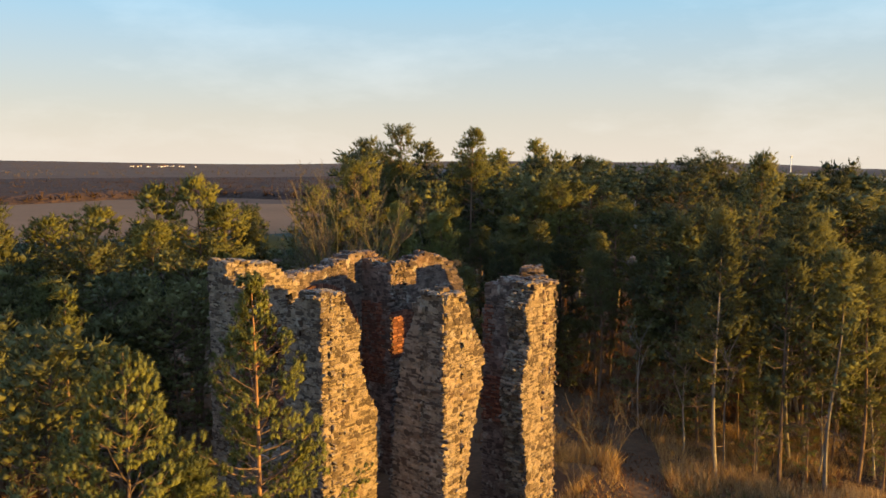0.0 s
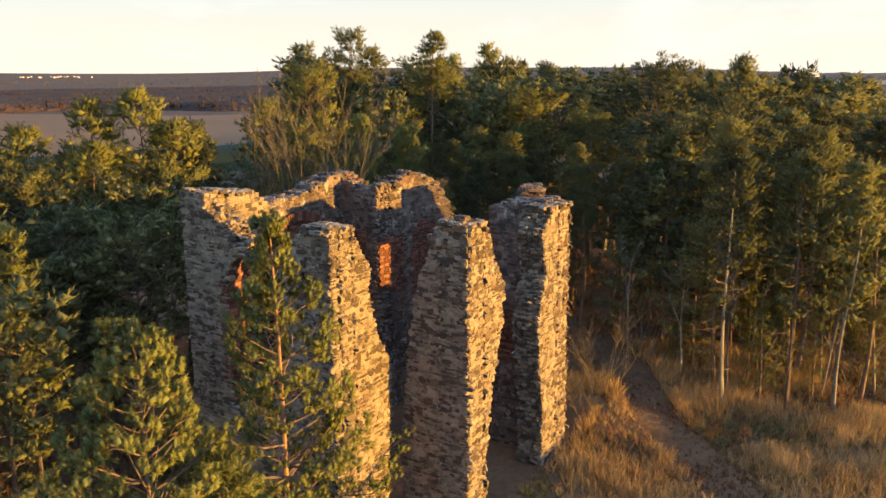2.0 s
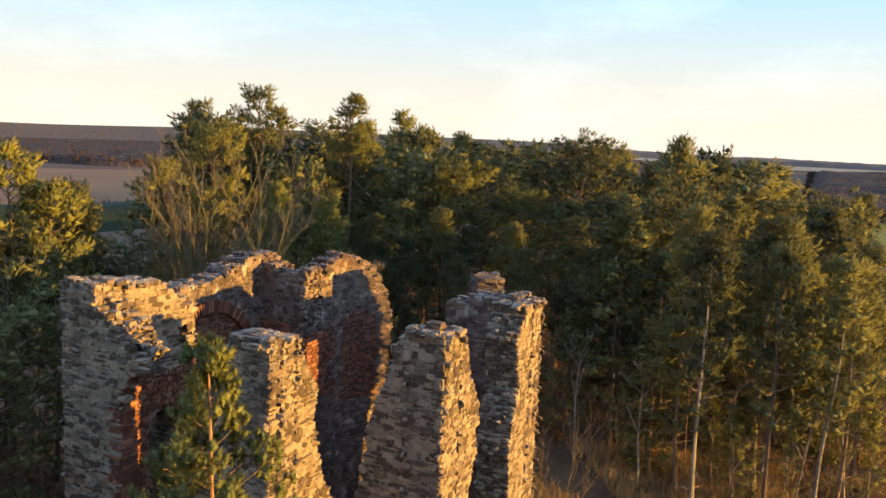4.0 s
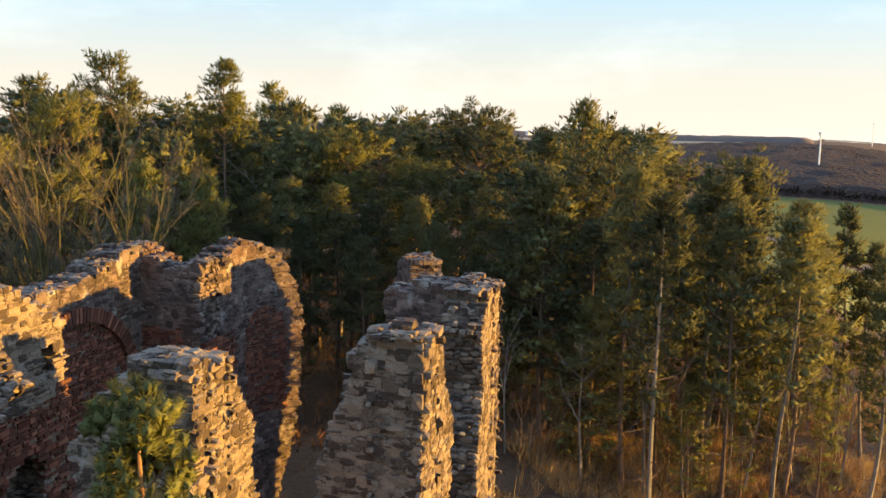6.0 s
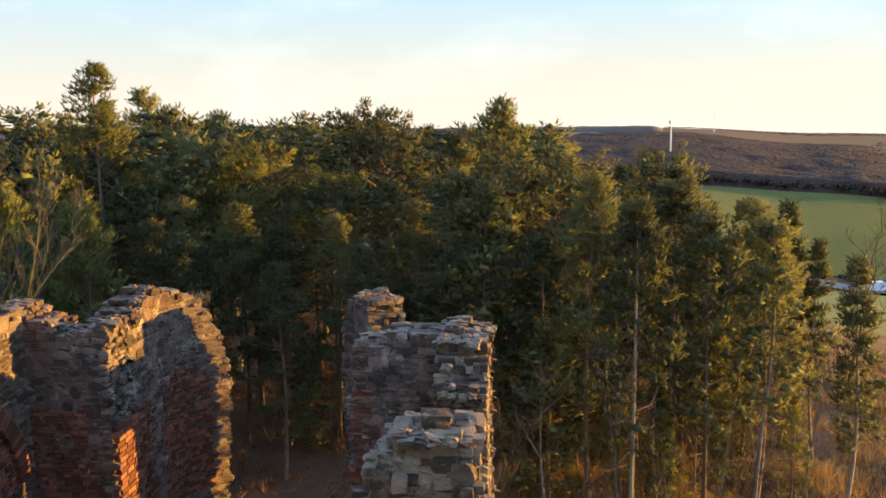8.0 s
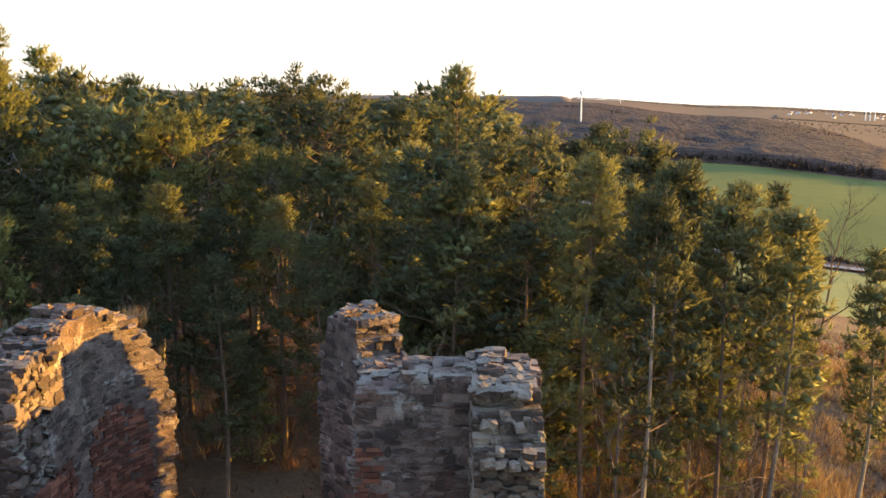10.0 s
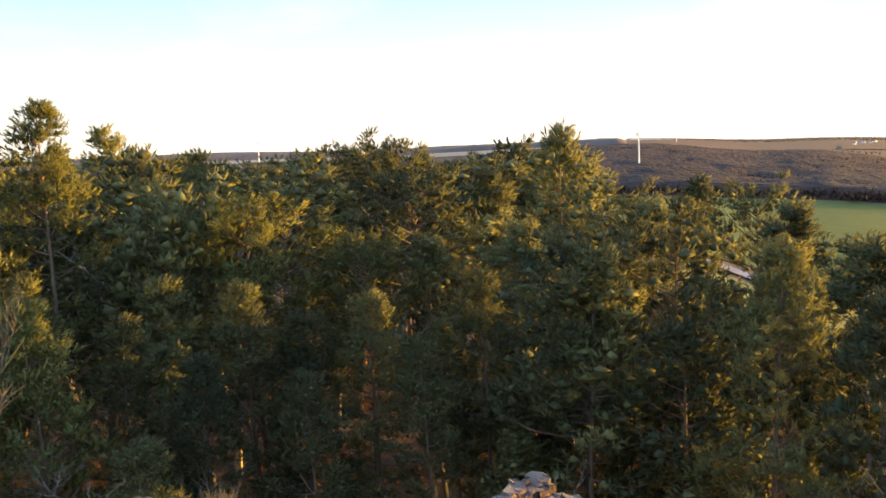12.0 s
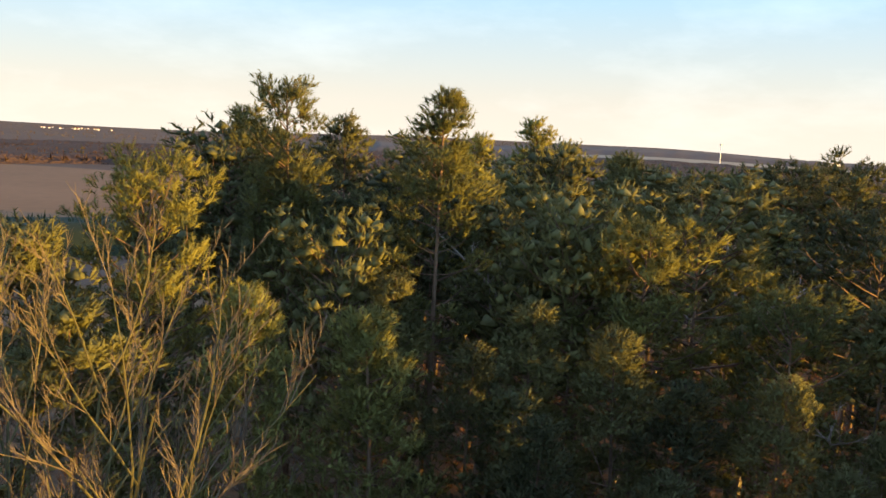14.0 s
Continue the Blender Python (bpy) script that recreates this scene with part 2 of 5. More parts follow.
WHITE = material("white_paint", (0.72, 0.72, 0.7), (0.84, 0.84, 0.82), 0.5, 0.5, 0.0, 5.0, 0.0)
STEEL = material("galvanised_steel", (0.45, 0.46, 0.47), (0.62, 0.63, 0.64), 1.0, 0.5, 0.0, 9.0, 0.0, metal=0.6)
ROOF = material("red_roof_tile", (0.20, 0.085, 0.05), (0.32, 0.14, 0.085), 0.5, 0.8, 0.0, 5.0, 0.0)
GLASS = material("dark_glass", (0.02, 0.025, 0.03), (0.04, 0.045, 0.05), 1.0, 0.1, 0.0, 5.0, 0.0)
RUBBER = material("tyre_rubber", (0.015, 0.015, 0.015), (0.03, 0.03, 0.03), 3.0, 0.8, 0.0, 9.0, 0.0)


# ---- mesh tools ----
class Pile:
    """Gathers vertices and faces of many small pieces into one mesh."""

    def __init__(self):
        self.v, self.f, self.n = [], [], 0

    def add(self, verts, faces):
        self.v.extend(verts)
        self.f.extend([tuple(i + self.n for i in face) for face in faces])
        self.n += len(verts)

    def mesh(self, name, mat):
        me = bpy.data.meshes.new(name)
        me.from_pydata([tuple(p) for p in self.v], [], self.f)
        me.materials.append(mat)
        return me


def part(name, data, parent, label=""):
    """Links a mesh as one part under a thing or under a part."""
    ob = new(name, data)
    ob.parent = parent
    return tagged(ob, label) if label else ob


def tube(pile, pts, radii, sides=5):
    """A tapered limb along points."""
    rings = []
    for i, p in enumerate(pts):
        d = (pts[min(i + 1, len(pts) - 1)] - pts[max(i - 1, 0)])
        if d.length < 1e-6:
            d = Vector((0, 0, 1))
        d.normalize()
        side = d.cross(Vector((0.31, 0.77, 0.55))).normalized()
        up = d.cross(side)
        rings.append([p + (side * math.cos(2 * math.pi * s / sides) + up * math.sin(2 * math.pi * s / sides)) * radii[i] for s in range(sides)])
    verts = [v for ring in rings for v in ring]
    faces = []
    for i in range(len(pts) - 1):
        for s in range(sides):
            q = (s + 1) % sides
            faces.append((i * sides + s, i * sides + q, (i + 1) * sides + q, (i + 1) * sides + s))
    faces.append(tuple((len(pts) - 1) * sides + s for s in range(sides)))
    pile.add(verts, faces)


# ---- the lie of the land ----
CENTRE = (-2.5, 18.0)
AZ = [-180, -60, -30, -10, 5, 20, 35, 50, 60, 72, 110, 180]
DIST = [0, 20, 35, 60, 100, 200, 420, 600, 1000, 2000, 4500]
LAND = {
    -180: (0.7, 0.7, 0.5, -0.5, -4, -12, -13, -14, -16, -20, -20),
    -60: (0.7, 0.7, 0.5, -0.5, -4, -12, -12, -13, -14, -16, 0),
    -30: (0.7, 0.7, 0.5, -0.5, -4, -12, -12, -12, -13, -16, 6),
    -10: (0.7, 0.7, 0.6, 0.0, -3, -12, -12, -12, -13, -16, -14),
    5: (0.7, 0.7, 0.7, 0.5, -1, -8, -12, -12, -12, -6, 4),
    20: (0.7, 0.7, 0.7, 0.4, -2, -9, -13, -9, -4, 0, -2),
    35: (0.7, 0.7, 0.6, 0.2, -3, -12, -16, -12, -9, -14, -43),
    50: (0.7, 0.6, 0.3, -1.5, -8, -22, -24, -10, -9, -18, -56),
    60: (0.7, 0.5, 0.0, -4, -14, -29, -27, -17, -26, -44, -88),
    72: (0.7, 0.3, -0.7, -5, -16, -29, -31, -33, -36, -58, -122),
    110: (0.7, 0.5, -0.5, -4, -14, -28, -30, -32, -36, -50, -90),
    180: (0.7, 0.7, 0.5, -0.5, -4, -12, -13, -14, -16, -20, -20),
}


def land(x, y):
    """Height of the ground."""
    dx, dy = x - CENTRE[0], y - CENTRE[1]
    az, d = math.degrees(math.atan2(dx, dy)), min(math.hypot(dx, dy), 4499.9)
    i = max(k for k in range(len(AZ) - 1) if AZ[k] <= az)
    j = max(k for k in range(len(DIST) - 1) if DIST[k] <= d)
    u = (az - AZ[i]) / (AZ[i + 1] - AZ[i])
    v = (d - DIST[j]) / (DIST[j + 1] - DIST[j])
    u = u * u * (3 - 2 * u)
    low, high = LAND[AZ[i]], LAND[AZ[i + 1]]
    z = (low[j] * (1 - u) + high[j] * u) * (1 - v) + (low[j + 1] * (1 - u) + high[j + 1] * u) * v
    if d < 60:
        z += 0.25 * noise.noise((x * 0.13, y * 0.13, 3.1)) + 0.07 * noise.noise((x * 0.6, y * 0.6, 1.7))
        z += 0.55 * math.exp(-((x - 4.6) ** 2 + (y - 25.0) ** 2) / 5.0)      # rubble mound beside the end wall
    return z


def polar(az, d):
    return CENTRE[0] + d * math.sin(radians(az)), CENTRE[1] + d * math.cos(radians(az))


def land_sheet():
    rings = [0.0]
    d = 0.8
    while d < 4400:
        rings.append(d)
        d *= 1.045 if d > 14 else 1.12
    rings.append(4499.0)
    azs = [-180 + 6 * i for i in range(20)] + [-60 + 1.25 * i for i in range(128)] + [100 + 5 * i for i in range(16)]
    verts, faces = [], []
    for d in rings:
        for az in azs:
            x, y = polar(az, d)
            verts.append((x, y, land(x, y)))
    n = len(azs)
    for i in range(len(rings) - 1):
        for s in range(n):
            q = (s + 1) % n
            faces.append((i * n + s, (i + 1) * n + s, (i + 1) * n + q, i * n + q))
    me = bpy.data.meshes.new("ground")
    me.from_pydata(verts, [], faces)
    me.materials.append(SOIL)
    me.materials.append(MEADOW)
    for p in me.polygons:
        p.use_smooth = True
        if math.hypot(p.center.x - CENTRE[0], p.center.y - CENTRE[1]) > 75:
            p.material_index = 1
    return tagged(new("ground", me), "brown forest floor and dull meadow falling away from the ruin's knoll", "ground", kind="structure")


def draped(name, mat, az0, az1, near, far, lift, label, steps=(30, 14), kind="structure"):
    """A field that lies on the land between two distances, given as functions of the bearing."""
    verts, faces = [], []
    na, nd = steps
    for i in range(na + 1):
        az = az0 + (az1 - az0) * i / na
        for j in range(nd + 1):
            d = near(az) + (far(az) - near(az)) * j / nd
            x, y = polar(az, d)
            verts.append((x, y, land(x, y) + lift))
    for i in range(na):
        for j in range(nd):
            a0 = i * (nd + 1) + j
            faces.append((a0, a0 + 1, a0 + nd + 2, a0 + nd + 1))
    me = bpy.data.meshes.new(name)
    me.from_pydata(verts, [], faces)
    me.materials.append(mat)
    for p in me.polygons:
        p.use_smooth = True
    return tagged(new(name, me), label, "field" if "field" in name else "road", kind=kind)


land_sheet()
draped("field_west", PLOUGHED, -48, 4, lambda az: 215, lambda az: 455 + 40 * math.sin(az * 0.2), 0.25, "wide bare brown ploughed field below the wood")
draped("track_west", TRACK, -48, 4, lambda az: 213, lambda az: 216.2, 0.5, "pale sandy farm track along the ploughed field", (40, 2))
draped("field_east", WINTER_CROP, 44, 96, lambda az: 215 + 3.6 * (62 - az) * (az < 62) - 1.6 * (az - 62) * (az >= 62), lambda az: 425 - 2.2 * max(0.0, az - 60) , 0.3, "bright green winter crop field beyond the road")
draped("road_east", ASPHALT, 44, 96, lambda az: 198 + 3.6 * (62 - az) * (az < 62) - 1.6 * (az - 62) * (az >= 62), lambda az: 206 + 3.6 * (62 - az) * (az < 62) - 1.6 * (az - 62) * (az >= 62), 0.5, "grey asphalt country road across the valley", (40, 2))
draped("field_verge", PASTURE, 46, 96, lambda az: 92, lambda az: 192 + 3.6 * (62 - az) * (az < 62) - 1.6 * (az - 62) * (az >= 62), 0.2, "rough green pasture below the country road")
draped("field_ridge", STUBBLE, 14, 47, lambda az: 880, lambda az: 1080, 0.6, "pale stubble field in front of the wooded ridge")
draped("field_south_east", WINTER_CROP, 69.5, 84, lambda az: 520, lambda az: 690, 0.6, "light green field behind the hedge")
draped("field_far", MEADOW, 63, 84, lambda az: 1150, lambda az: 1500, 0.8, "dull green distant field before the town")


# ---- the ruined church ----
# plan: r runs along the nave away from the choir front, l across it to the left; the nave's near right corner is the origin
CORNER, ER, EL = Vector((0.02, 19.34)), Vector((0.6459, 0.7634)), Vector((-0.7634, 0.6459))
FLOOR_Z = 0.1


def plan(r, l, z):
    q = CORNER + ER * r + EL * l
    return Vector((q.x, q.y, z))


def curve(points):
    """A broken line through (x, y) points as a function."""
    def at(x):
        if x <= points[0][0]:
            return points[0][1]
        for (x0, y0), (x1, y1) in zip(points, points[1:]):
            if x <= x1:
                return y0 + (y1 - y0) * (x - x0) / (x1 - x0)
        return points[-1][1]
    return at


def stone_mesh(seed, mat, round_off, rough):
    """A worn stone or brick of unit size: a block with its corners rounded off and its faces uneven."""
    rnd = random.Random(seed)
    bm = bmesh.new()
    bmesh.ops.create_cube(bm, size=1.0)
    bmesh.ops.subdivide_edges(bm, edges=bm.edges[:], cuts=1, use_grid_fill=True)
    for v in bm.verts:
        ball = v.co.normalized() * 0.60
        v.co = v.co.lerp(ball, round_off) + Vector((rnd.uniform(-1, 1), rnd.uniform(-1, 1), rnd.uniform(-1, 1))) * rough
        v.co *= 1.06
    me = bpy.data.meshes.new("stone")
    bm.to_mesh(me)
    bm.free()
    me.materials.append(mat)
    return me


def plain_stone(seed, back=0.1):
    """The same with fewer faces, its worn face towards -y; closed behind when it is seen all round."""
    rnd = random.Random(seed)
    j = lambda s: rnd.uniform(-s, s)
    ring, face, foot = [], [], []
    for i in range(8):
        ang = (i + 0.5 + j(0.3)) * math.pi / 4
        c, q = math.cos(ang), math.sin(ang)
        s = 0.5 / max(abs(c), abs(q)) * 0.92 + 0.5 * 0.08 + j(0.045)
        foot.append((s * c, back, s * q))
        ring.append((s * c, -0.44 + j(.03), s * q))
        inner = s * (0.88 + j(0.06))
        face.append((inner * c, -0.5 + j(.06), inner * q))
    f = [tuple(range(16, 24))]
    for a0 in (0, 8):
        for s in range(8):
            q = (s + 1) % 8
            f.append((a0 + s, a0 + q, a0 + 8 + q, a0 + 8 + s))
    if back > 0.3:
        f.append(tuple(range(7, -1, -1)))
    return foot + ring + face, f


STONES = [stone_mesh(s, STONE, 0.15, 0.075) for s in range(24)]
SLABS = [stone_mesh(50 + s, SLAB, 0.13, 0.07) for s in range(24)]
BRICKS = [stone_mesh(100 + s, BRICK, 0.10, 0.03) for s in range(8)]
PLAIN = [plain_stone(300 + s) for s in range(24)]
CLOSED = [plain_stone(400 + s, 0.5) for s in range(24)]
LUMPS = []
for seed in range(8):
    lump = stone_mesh(200 + seed, MORTAR, 0.5, 0.16)
    LUMPS.append(([tuple(v.co) for v in lump.vertices], [tuple(p.vertices) for p in lump.polygons]))
    bpy.data.meshes.remove(lump)
BLOCK = ([(a, b, c) for c in (-.5, .5) for a, b in ((-.5, -.5), (.5, -.5), (.5, .5), (-.5, .5))], [(0, 3, 2, 1), (4, 5, 6, 7), (0, 1, 5, 4), (1, 2, 6, 5), (2, 3, 7, 6), (3, 0, 4, 7)])
SLAB_WALLS = set()      # walls of the brown slabs that line the inside, their shade partly in the colour
PIECES = []       # (parent, matrix, is_brick, height, seen from all sides)


def straight(r0, l0, along, across):
    """Lays u along and w across a straight wall into the plan."""
    def at(u, w, z):
        return plan(r0 + along[0] * u + across[0] * w, l0 + along[1] * u + across[1] * w, z)
    return at


def bowed(rc, lc, radius, start, sign):
    """The same for the round apse: u along the outer face, w inwards."""
    def at(u, w, z):
        ang = start + sign * u / radius
        return plan(rc + (radius - w) * math.cos(ang), lc + (radius - w) * math.sin(ang), z)
    return at


def frame_at(at, u, w, z, du=0.05):
    """Axes of the wall at a place: along, inwards, up."""
    o = at(u, w, z)
    x = (at(u + du, w, z) - o).normalized()
    y = (at(u, w + du, z) - o).normalized()
    return o, x, y


def put(parent, at, u, w, z, size, brick, flip, rnd, tilt=3.0, loose=False, ending=0):
    """One stone: its face looks out of the wall on the side w = 0, or on the other side when flipped."""
    o, x, y = frame_at(at, u, w, z)
    if flip:
        x, y = -x, -y
    if ending:
        # the worn face looks along the wall, out of its end
        x, y = -y * ending, x * ending
    up = x.cross(y)
    if up.z < 0:
        x = -x
        up = x.cross(y)
    m = Matrix.Identity(4)
    for c, v in enumerate((x, y, up)):
        for rr in range(3):
            m[rr][c] = v[rr]
    m.translation = o
    m = m @ pose(0, 0, 0, rnd.uniform(-tilt, tilt), rnd.uniform(-tilt, tilt), rnd.uniform(-tilt, tilt)) @ Matrix.Diagonal((size[0], size[1], size[2], 1))
    PIECES.append((parent, m, brick, z, loose))


def masonry(parent, at, length, thick, top, first=None, last=None, holes=(), brickwork=None, seed=0):
    """A wall of rubble in courses: a core of mortar, stones on both faces, across broken ends and along broken tops."""
    rnd = random.Random(seed)
    ragged = (first is not None, last is not None)
    first = first or (lambda z: 0.0)
    last = last or (lambda z: length)
    core = Pile()

    def inside(u, z):
        if z > top(u) + 0.10 * noise.noise((u * 5.0, seed, 0.5)) or u < first(z) or u > last(z):
            return False
        return not any(h(u, z) for h in holes)

    z, highest = FLOOR_Z, max(top(length * i / 40) for i in range(41))
    while z < highest:
        h = rnd.uniform(0.06, 0.115)
        mid = z + h / 2
        # core, run by run
        step, u, begin = 0.07, -0.3, None
        while u <= length + 0.37:
            here = inside(u, mid)
            if here and begin is None:
                begin = u
            if begin is not None and not here:
                cuts = max(1, int((u - begin) / 0.5))
                for c in range(cuts):
                    u0 = begin + (u - begin) * c / cuts + (0.05 if c == 0 else 0)
                    u1 = begin + (u - begin) * (c + 1) / cuts - (0.05 if c == cuts - 1 else 0)
                    if u1 - u0 > 0.03:
                        ww = 0.010 + rnd.uniform(0, 0.008)
                        vs = [at(uu, w2, zz) for zz in (z - 0.002, z + h + 0.003) for uu, w2 in ((u0, ww), (u1, ww), (u1, thick - ww), (u0, thick - ww))]
                        core.add(vs, [(0, 3, 2, 1), (4, 5, 6, 7), (0, 1, 5, 4), (1, 2, 6, 5), (2, 3, 7, 6), (3, 0, 4, 7)])
                # stones across the broken end
                for end, sgn in ((begin, 1), (u - step, -1)):
                    w2 = 0.0
                    while w2 < thick - 0.06:
                        ws = min(rnd.uniform(0.10, 0.24), thick - w2)
                        lu = rnd.uniform(0.12, 0.22)
                        whole = end < 0.05 and not ragged[0] or end > length - 0.15 and not ragged[1]
                        put(parent, at, end + sgn * (lu / 2 - rnd.uniform(0.0, 0.02) if whole else lu / 2 - 0.04 + 0.06 * noise.noise((mid * 2.7, seed, w2)) + rnd.uniform(-0.035, 0.035)), w2 + ws / 2, mid + rnd.uniform(-0.02, 0.02), (ws, lu, h * rnd.uniform(0.7, 1.15)), False, False, rnd, 1 if whole else 5, True, sgn)
                        w2 += ws
                begin = None
            u += step
        # faces
        for flip in (False, True):
            u = -0.25 - rnd.uniform(0, 0.3)
            while u < length + 0.25:
                lw = rnd.uniform(0.08, 0.17) if rnd.random() < 0.62 else rnd.uniform(0.17, 0.30)
                block = rnd.random() < 0.13
                if block:
                    lw = rnd.uniform(0.15, 0.30)
                uc = u + lw / 2
                if inside(uc, mid):
                    brick = bool(brickwork and brickwork(uc, mid, flip))
                    if brick:
                        rows = 2 if h > 0.09 else 1
                        for row in range(rows):
                            ub = u + 0.03 * row
                            while ub < u + lw - 0.05:
                                bl = min(rnd.choice((0.12, 0.24)), u + lw - ub)
                                if rnd.random() < 0.9:
                                    sunk = rnd.uniform(0.04, 0.065)
                                    put(parent, at, ub + bl / 2, (thick - sunk) if flip else sunk, z + h * (row + 0.5) / rows, (bl - 0.014, 0.14, h / rows - 0.014), True, flip, rnd, 3)
                                ub += bl
                    elif rnd.random() < 0.94:
                        dep = rnd.uniform(0.09, 0.13)
                        proud = rnd.uniform(0.002, 0.009) if block else rnd.uniform(-0.008, 0.005)
                        gap = rnd.uniform(0.006, 0.020)
                        put(parent, at, uc, (thick + proud - dep / 2) if flip else (dep / 2 - proud), mid + rnd.uniform(-0.007, 0.007), (lw - gap, dep, (h - gap * 0.7) * (rnd.uniform(1.6, 2.1) if block else rnd.choice((0.65, 0.8, 0.95, 1.0, 1.05, 1.3)))), False, flip, rnd, 1.6)
                        if rnd.random() < 0.10:
                            # mortar squeezed out over the joints
                            wide = rnd.uniform(0.07, 0.20)
                            put(parent, at, uc, (thick - 0.035) if flip else 0.035, z + h * rnd.uniform(0, 1), (wide, rnd.uniform(0.07, 0.085), wide * rnd.uniform(0.3, 0.7)), "crust", flip, rnd, 4, True)
                    if not inside(uc, mid + h) and not flip:
                        w2 = 0.10
                        while w2 < thick - 0.08:
                            ws = rnd.uniform(0.08, 0.18)
                            put(parent, at, uc + rnd.uniform(-0.09, 0.09), w2 + ws / 2, mid + rnd.uniform(-0.03, 0.035), (rnd.uniform(0.08, 0.16), ws, rnd.uniform(0.05, 0.10)), False, False, rnd, 7, True)
                            if rnd.random() < 0.55:
                                put(parent, at, uc + rnd.uniform(-0.1, 0.1), w2 + rnd.uniform(-0.05, 0.1), z + h + rnd.uniform(-0.03, 0.015), (rnd.uniform(0.06, 0.16), rnd.uniform(0.06, 0.14), rnd.uniform(0.05, 0.09)), False, False, rnd, 18, True)
                            if rnd.random() < 0.5:
                                wide = rnd.uniform(0.10, 0.2)
                                put(parent, at, uc - 0.04 + rnd.uniform(-0.06, 0.06), min(max(w2 + ws / 2, 0.14), thick - 0.14), z + h - rnd.uniform(0.0, 0.03), (wide, wide * rnd.uniform(0.6, 1.0), rnd.uniform(0.05, 0.09)), "crust", False, rnd, 10, True)
                            w2 += ws
                u += lw
        z += h
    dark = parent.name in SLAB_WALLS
    tagged(part("mortar_core", core.mesh("mortar_core", SLAB_MORTAR if dark else MORTAR), parent, "brown mortar core, coloured darker for the shaded inside" if dark else "crumbling pale lime mortar core"), kind="stuff")


def brick_arch(parent, at, uc, zc, radius, a0, a1, w0, w1, seed=0, deep=0.26, flip=False):
    """A ring of bricks on edge, as the frame of a round arch."""
    rnd = random.Random(seed)
    n = max(4, int(abs(a1 - a0) * radius / 0.085))
    for i in range(n):
        ang = a0 + (a1 - a0) * (i + 0.5) / n
        u, z = uc + (radius + deep / 2) * math.cos(ang), zc + (radius + deep / 2) * math.sin(ang)
        o, x, y = frame_at(at, u, (w0 + w1) / 2, z)
        radial = (x * math.cos(ang) + Vector((0, 0, 1)) * math.sin(ang)).normalized()
        tang = radial.cross(y).normalized()
        m = Matrix.Identity(4)
        for c, v in enumerate((radial, y, tang)):
            for rr in range(3):
                m[rr][c] = v[rr]
        m.translation = o
        PIECES.append((parent, m @ pose(0, 0, 0, rnd.uniform(-3, 3), 0, rnd.uniform(-3, 3)) @ Matrix.Diagonal((deep * rnd.uniform(.9, 1.03), w1 - w0, 0.07, 1)), True, z, True))


def fragment(name, label):
    return tagged(new(name), label, "ruin", "standing pieces of the ruined church")


T = 0.72
west = fragment("ruined_choir", "broken stone choir walls of a roofless ruined church")
pier_b = fragment("ruined_nave_pier", "tall jagged rubble pier of the ruined nave")
pier_c = fragment("ruined_end_wall", "tall broken end wall of the ruined nave with a stump of apse")


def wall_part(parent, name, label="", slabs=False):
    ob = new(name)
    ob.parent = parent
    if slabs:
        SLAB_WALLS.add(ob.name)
    return tagged(ob, label) if label else ob


# choir: front wall with a round-headed window, seen broken open above
front = wall_part(west, "choir_front_wall", "rubble front wall with brick-lined window, top broken in a V")
at_front = straight(-2.3, 1.77, (0, 1), (1, 0))
top_front = curve([(0.0, 7.82), (0.75, 7.78), (0.95, 7.62), (1.15, 7.3), (1.45, 6.95), (1.75, 6.65), (2.2, 6.55), (2.45, 7.15), (2.9, 7.55), (3.35, 7.95), (3.55, 8.32), (4.18, 8.3)])
win = lambda u, z: -0.64 < u - 2.15 < 0.80 and 3.6 < z < 6.3 or (z >= 6.3 and (u - 2.15) ** 2 + (z - 6.3) ** 2 < 0.80 ** 2)
masonry(front, at_front, 4.18, 0.26, top_front, holes=[win], seed=1, brickwork=lambda u, z, flip: not flip and (-0.80 < u - 2.15 <= -0.64 or 0.80 <= u - 2.15 < 0.96) and 4.2 < z < 6.4)
# the window widens inwards, its reveal lined with brick
at_back = straight(-2.04, 1.77, (0, 1), (1, 0))
splay = lambda u, z: 1.3 < u < 3.35 and 3.6 < z < 6.4 or (z >= 6.4 and ((u - 2.2) / 1.15) ** 2 + ((z - 6.4) / 0.85) ** 2 < 1)
masonry(front, at_back, 4.18, T - 0.26, top_front, holes=[splay], seed=2)
brick_arch(front, at_front, 2.15, 6.3, 0.79, -0.1, 1.2, 0.04, 0.24, 2, 0.2)
for k in range(36):
    zz = 3.75 + k * 0.088
    side = 3.35 if zz < 6.4 else 2.2 + 1.15 * math.sqrt(max(0.0, 1 - ((zz - 6.4) / 0.85) ** 2))
    for q in range(2):
        put(front, at_back, side - 0.05, 0.12 + 0.22 * q, zz, (0.12, 0.215, 0.078), True, False, random.Random(k * 7 + q), 2, True)
    for jamb in (1.50, 2.96):
        if zz < 6.3:
            put(front, at_front, jamb, 0.14, zz, (0.12, 0.21, 0.075), True, False, random.Random(k * 5), 2, True)
right = wall_part(west, "choir_side_wall", "golden sunlit rubble side wall with ragged broken edge")
at_right = straight(-2.3, 1.77, (1, 0), (0, 1))
edge_a = curve([(0.0, 1.75), (2.1, 1.78), (3.2, 1.88), (4.4, 1.98), (4.75, 1.85), (5.4, 1.45), (6.4, 1.22), (6.9, 1.30), (7.2, 1.0), (7.67, 0.75), (8, 0.6)])
masonry(right, at_right, 2.2, T, curve([(0, 7.83), (0.6, 7.8), (0.9, 7.55), (2.2, 7.3)]), last=edge_a, seed=3)
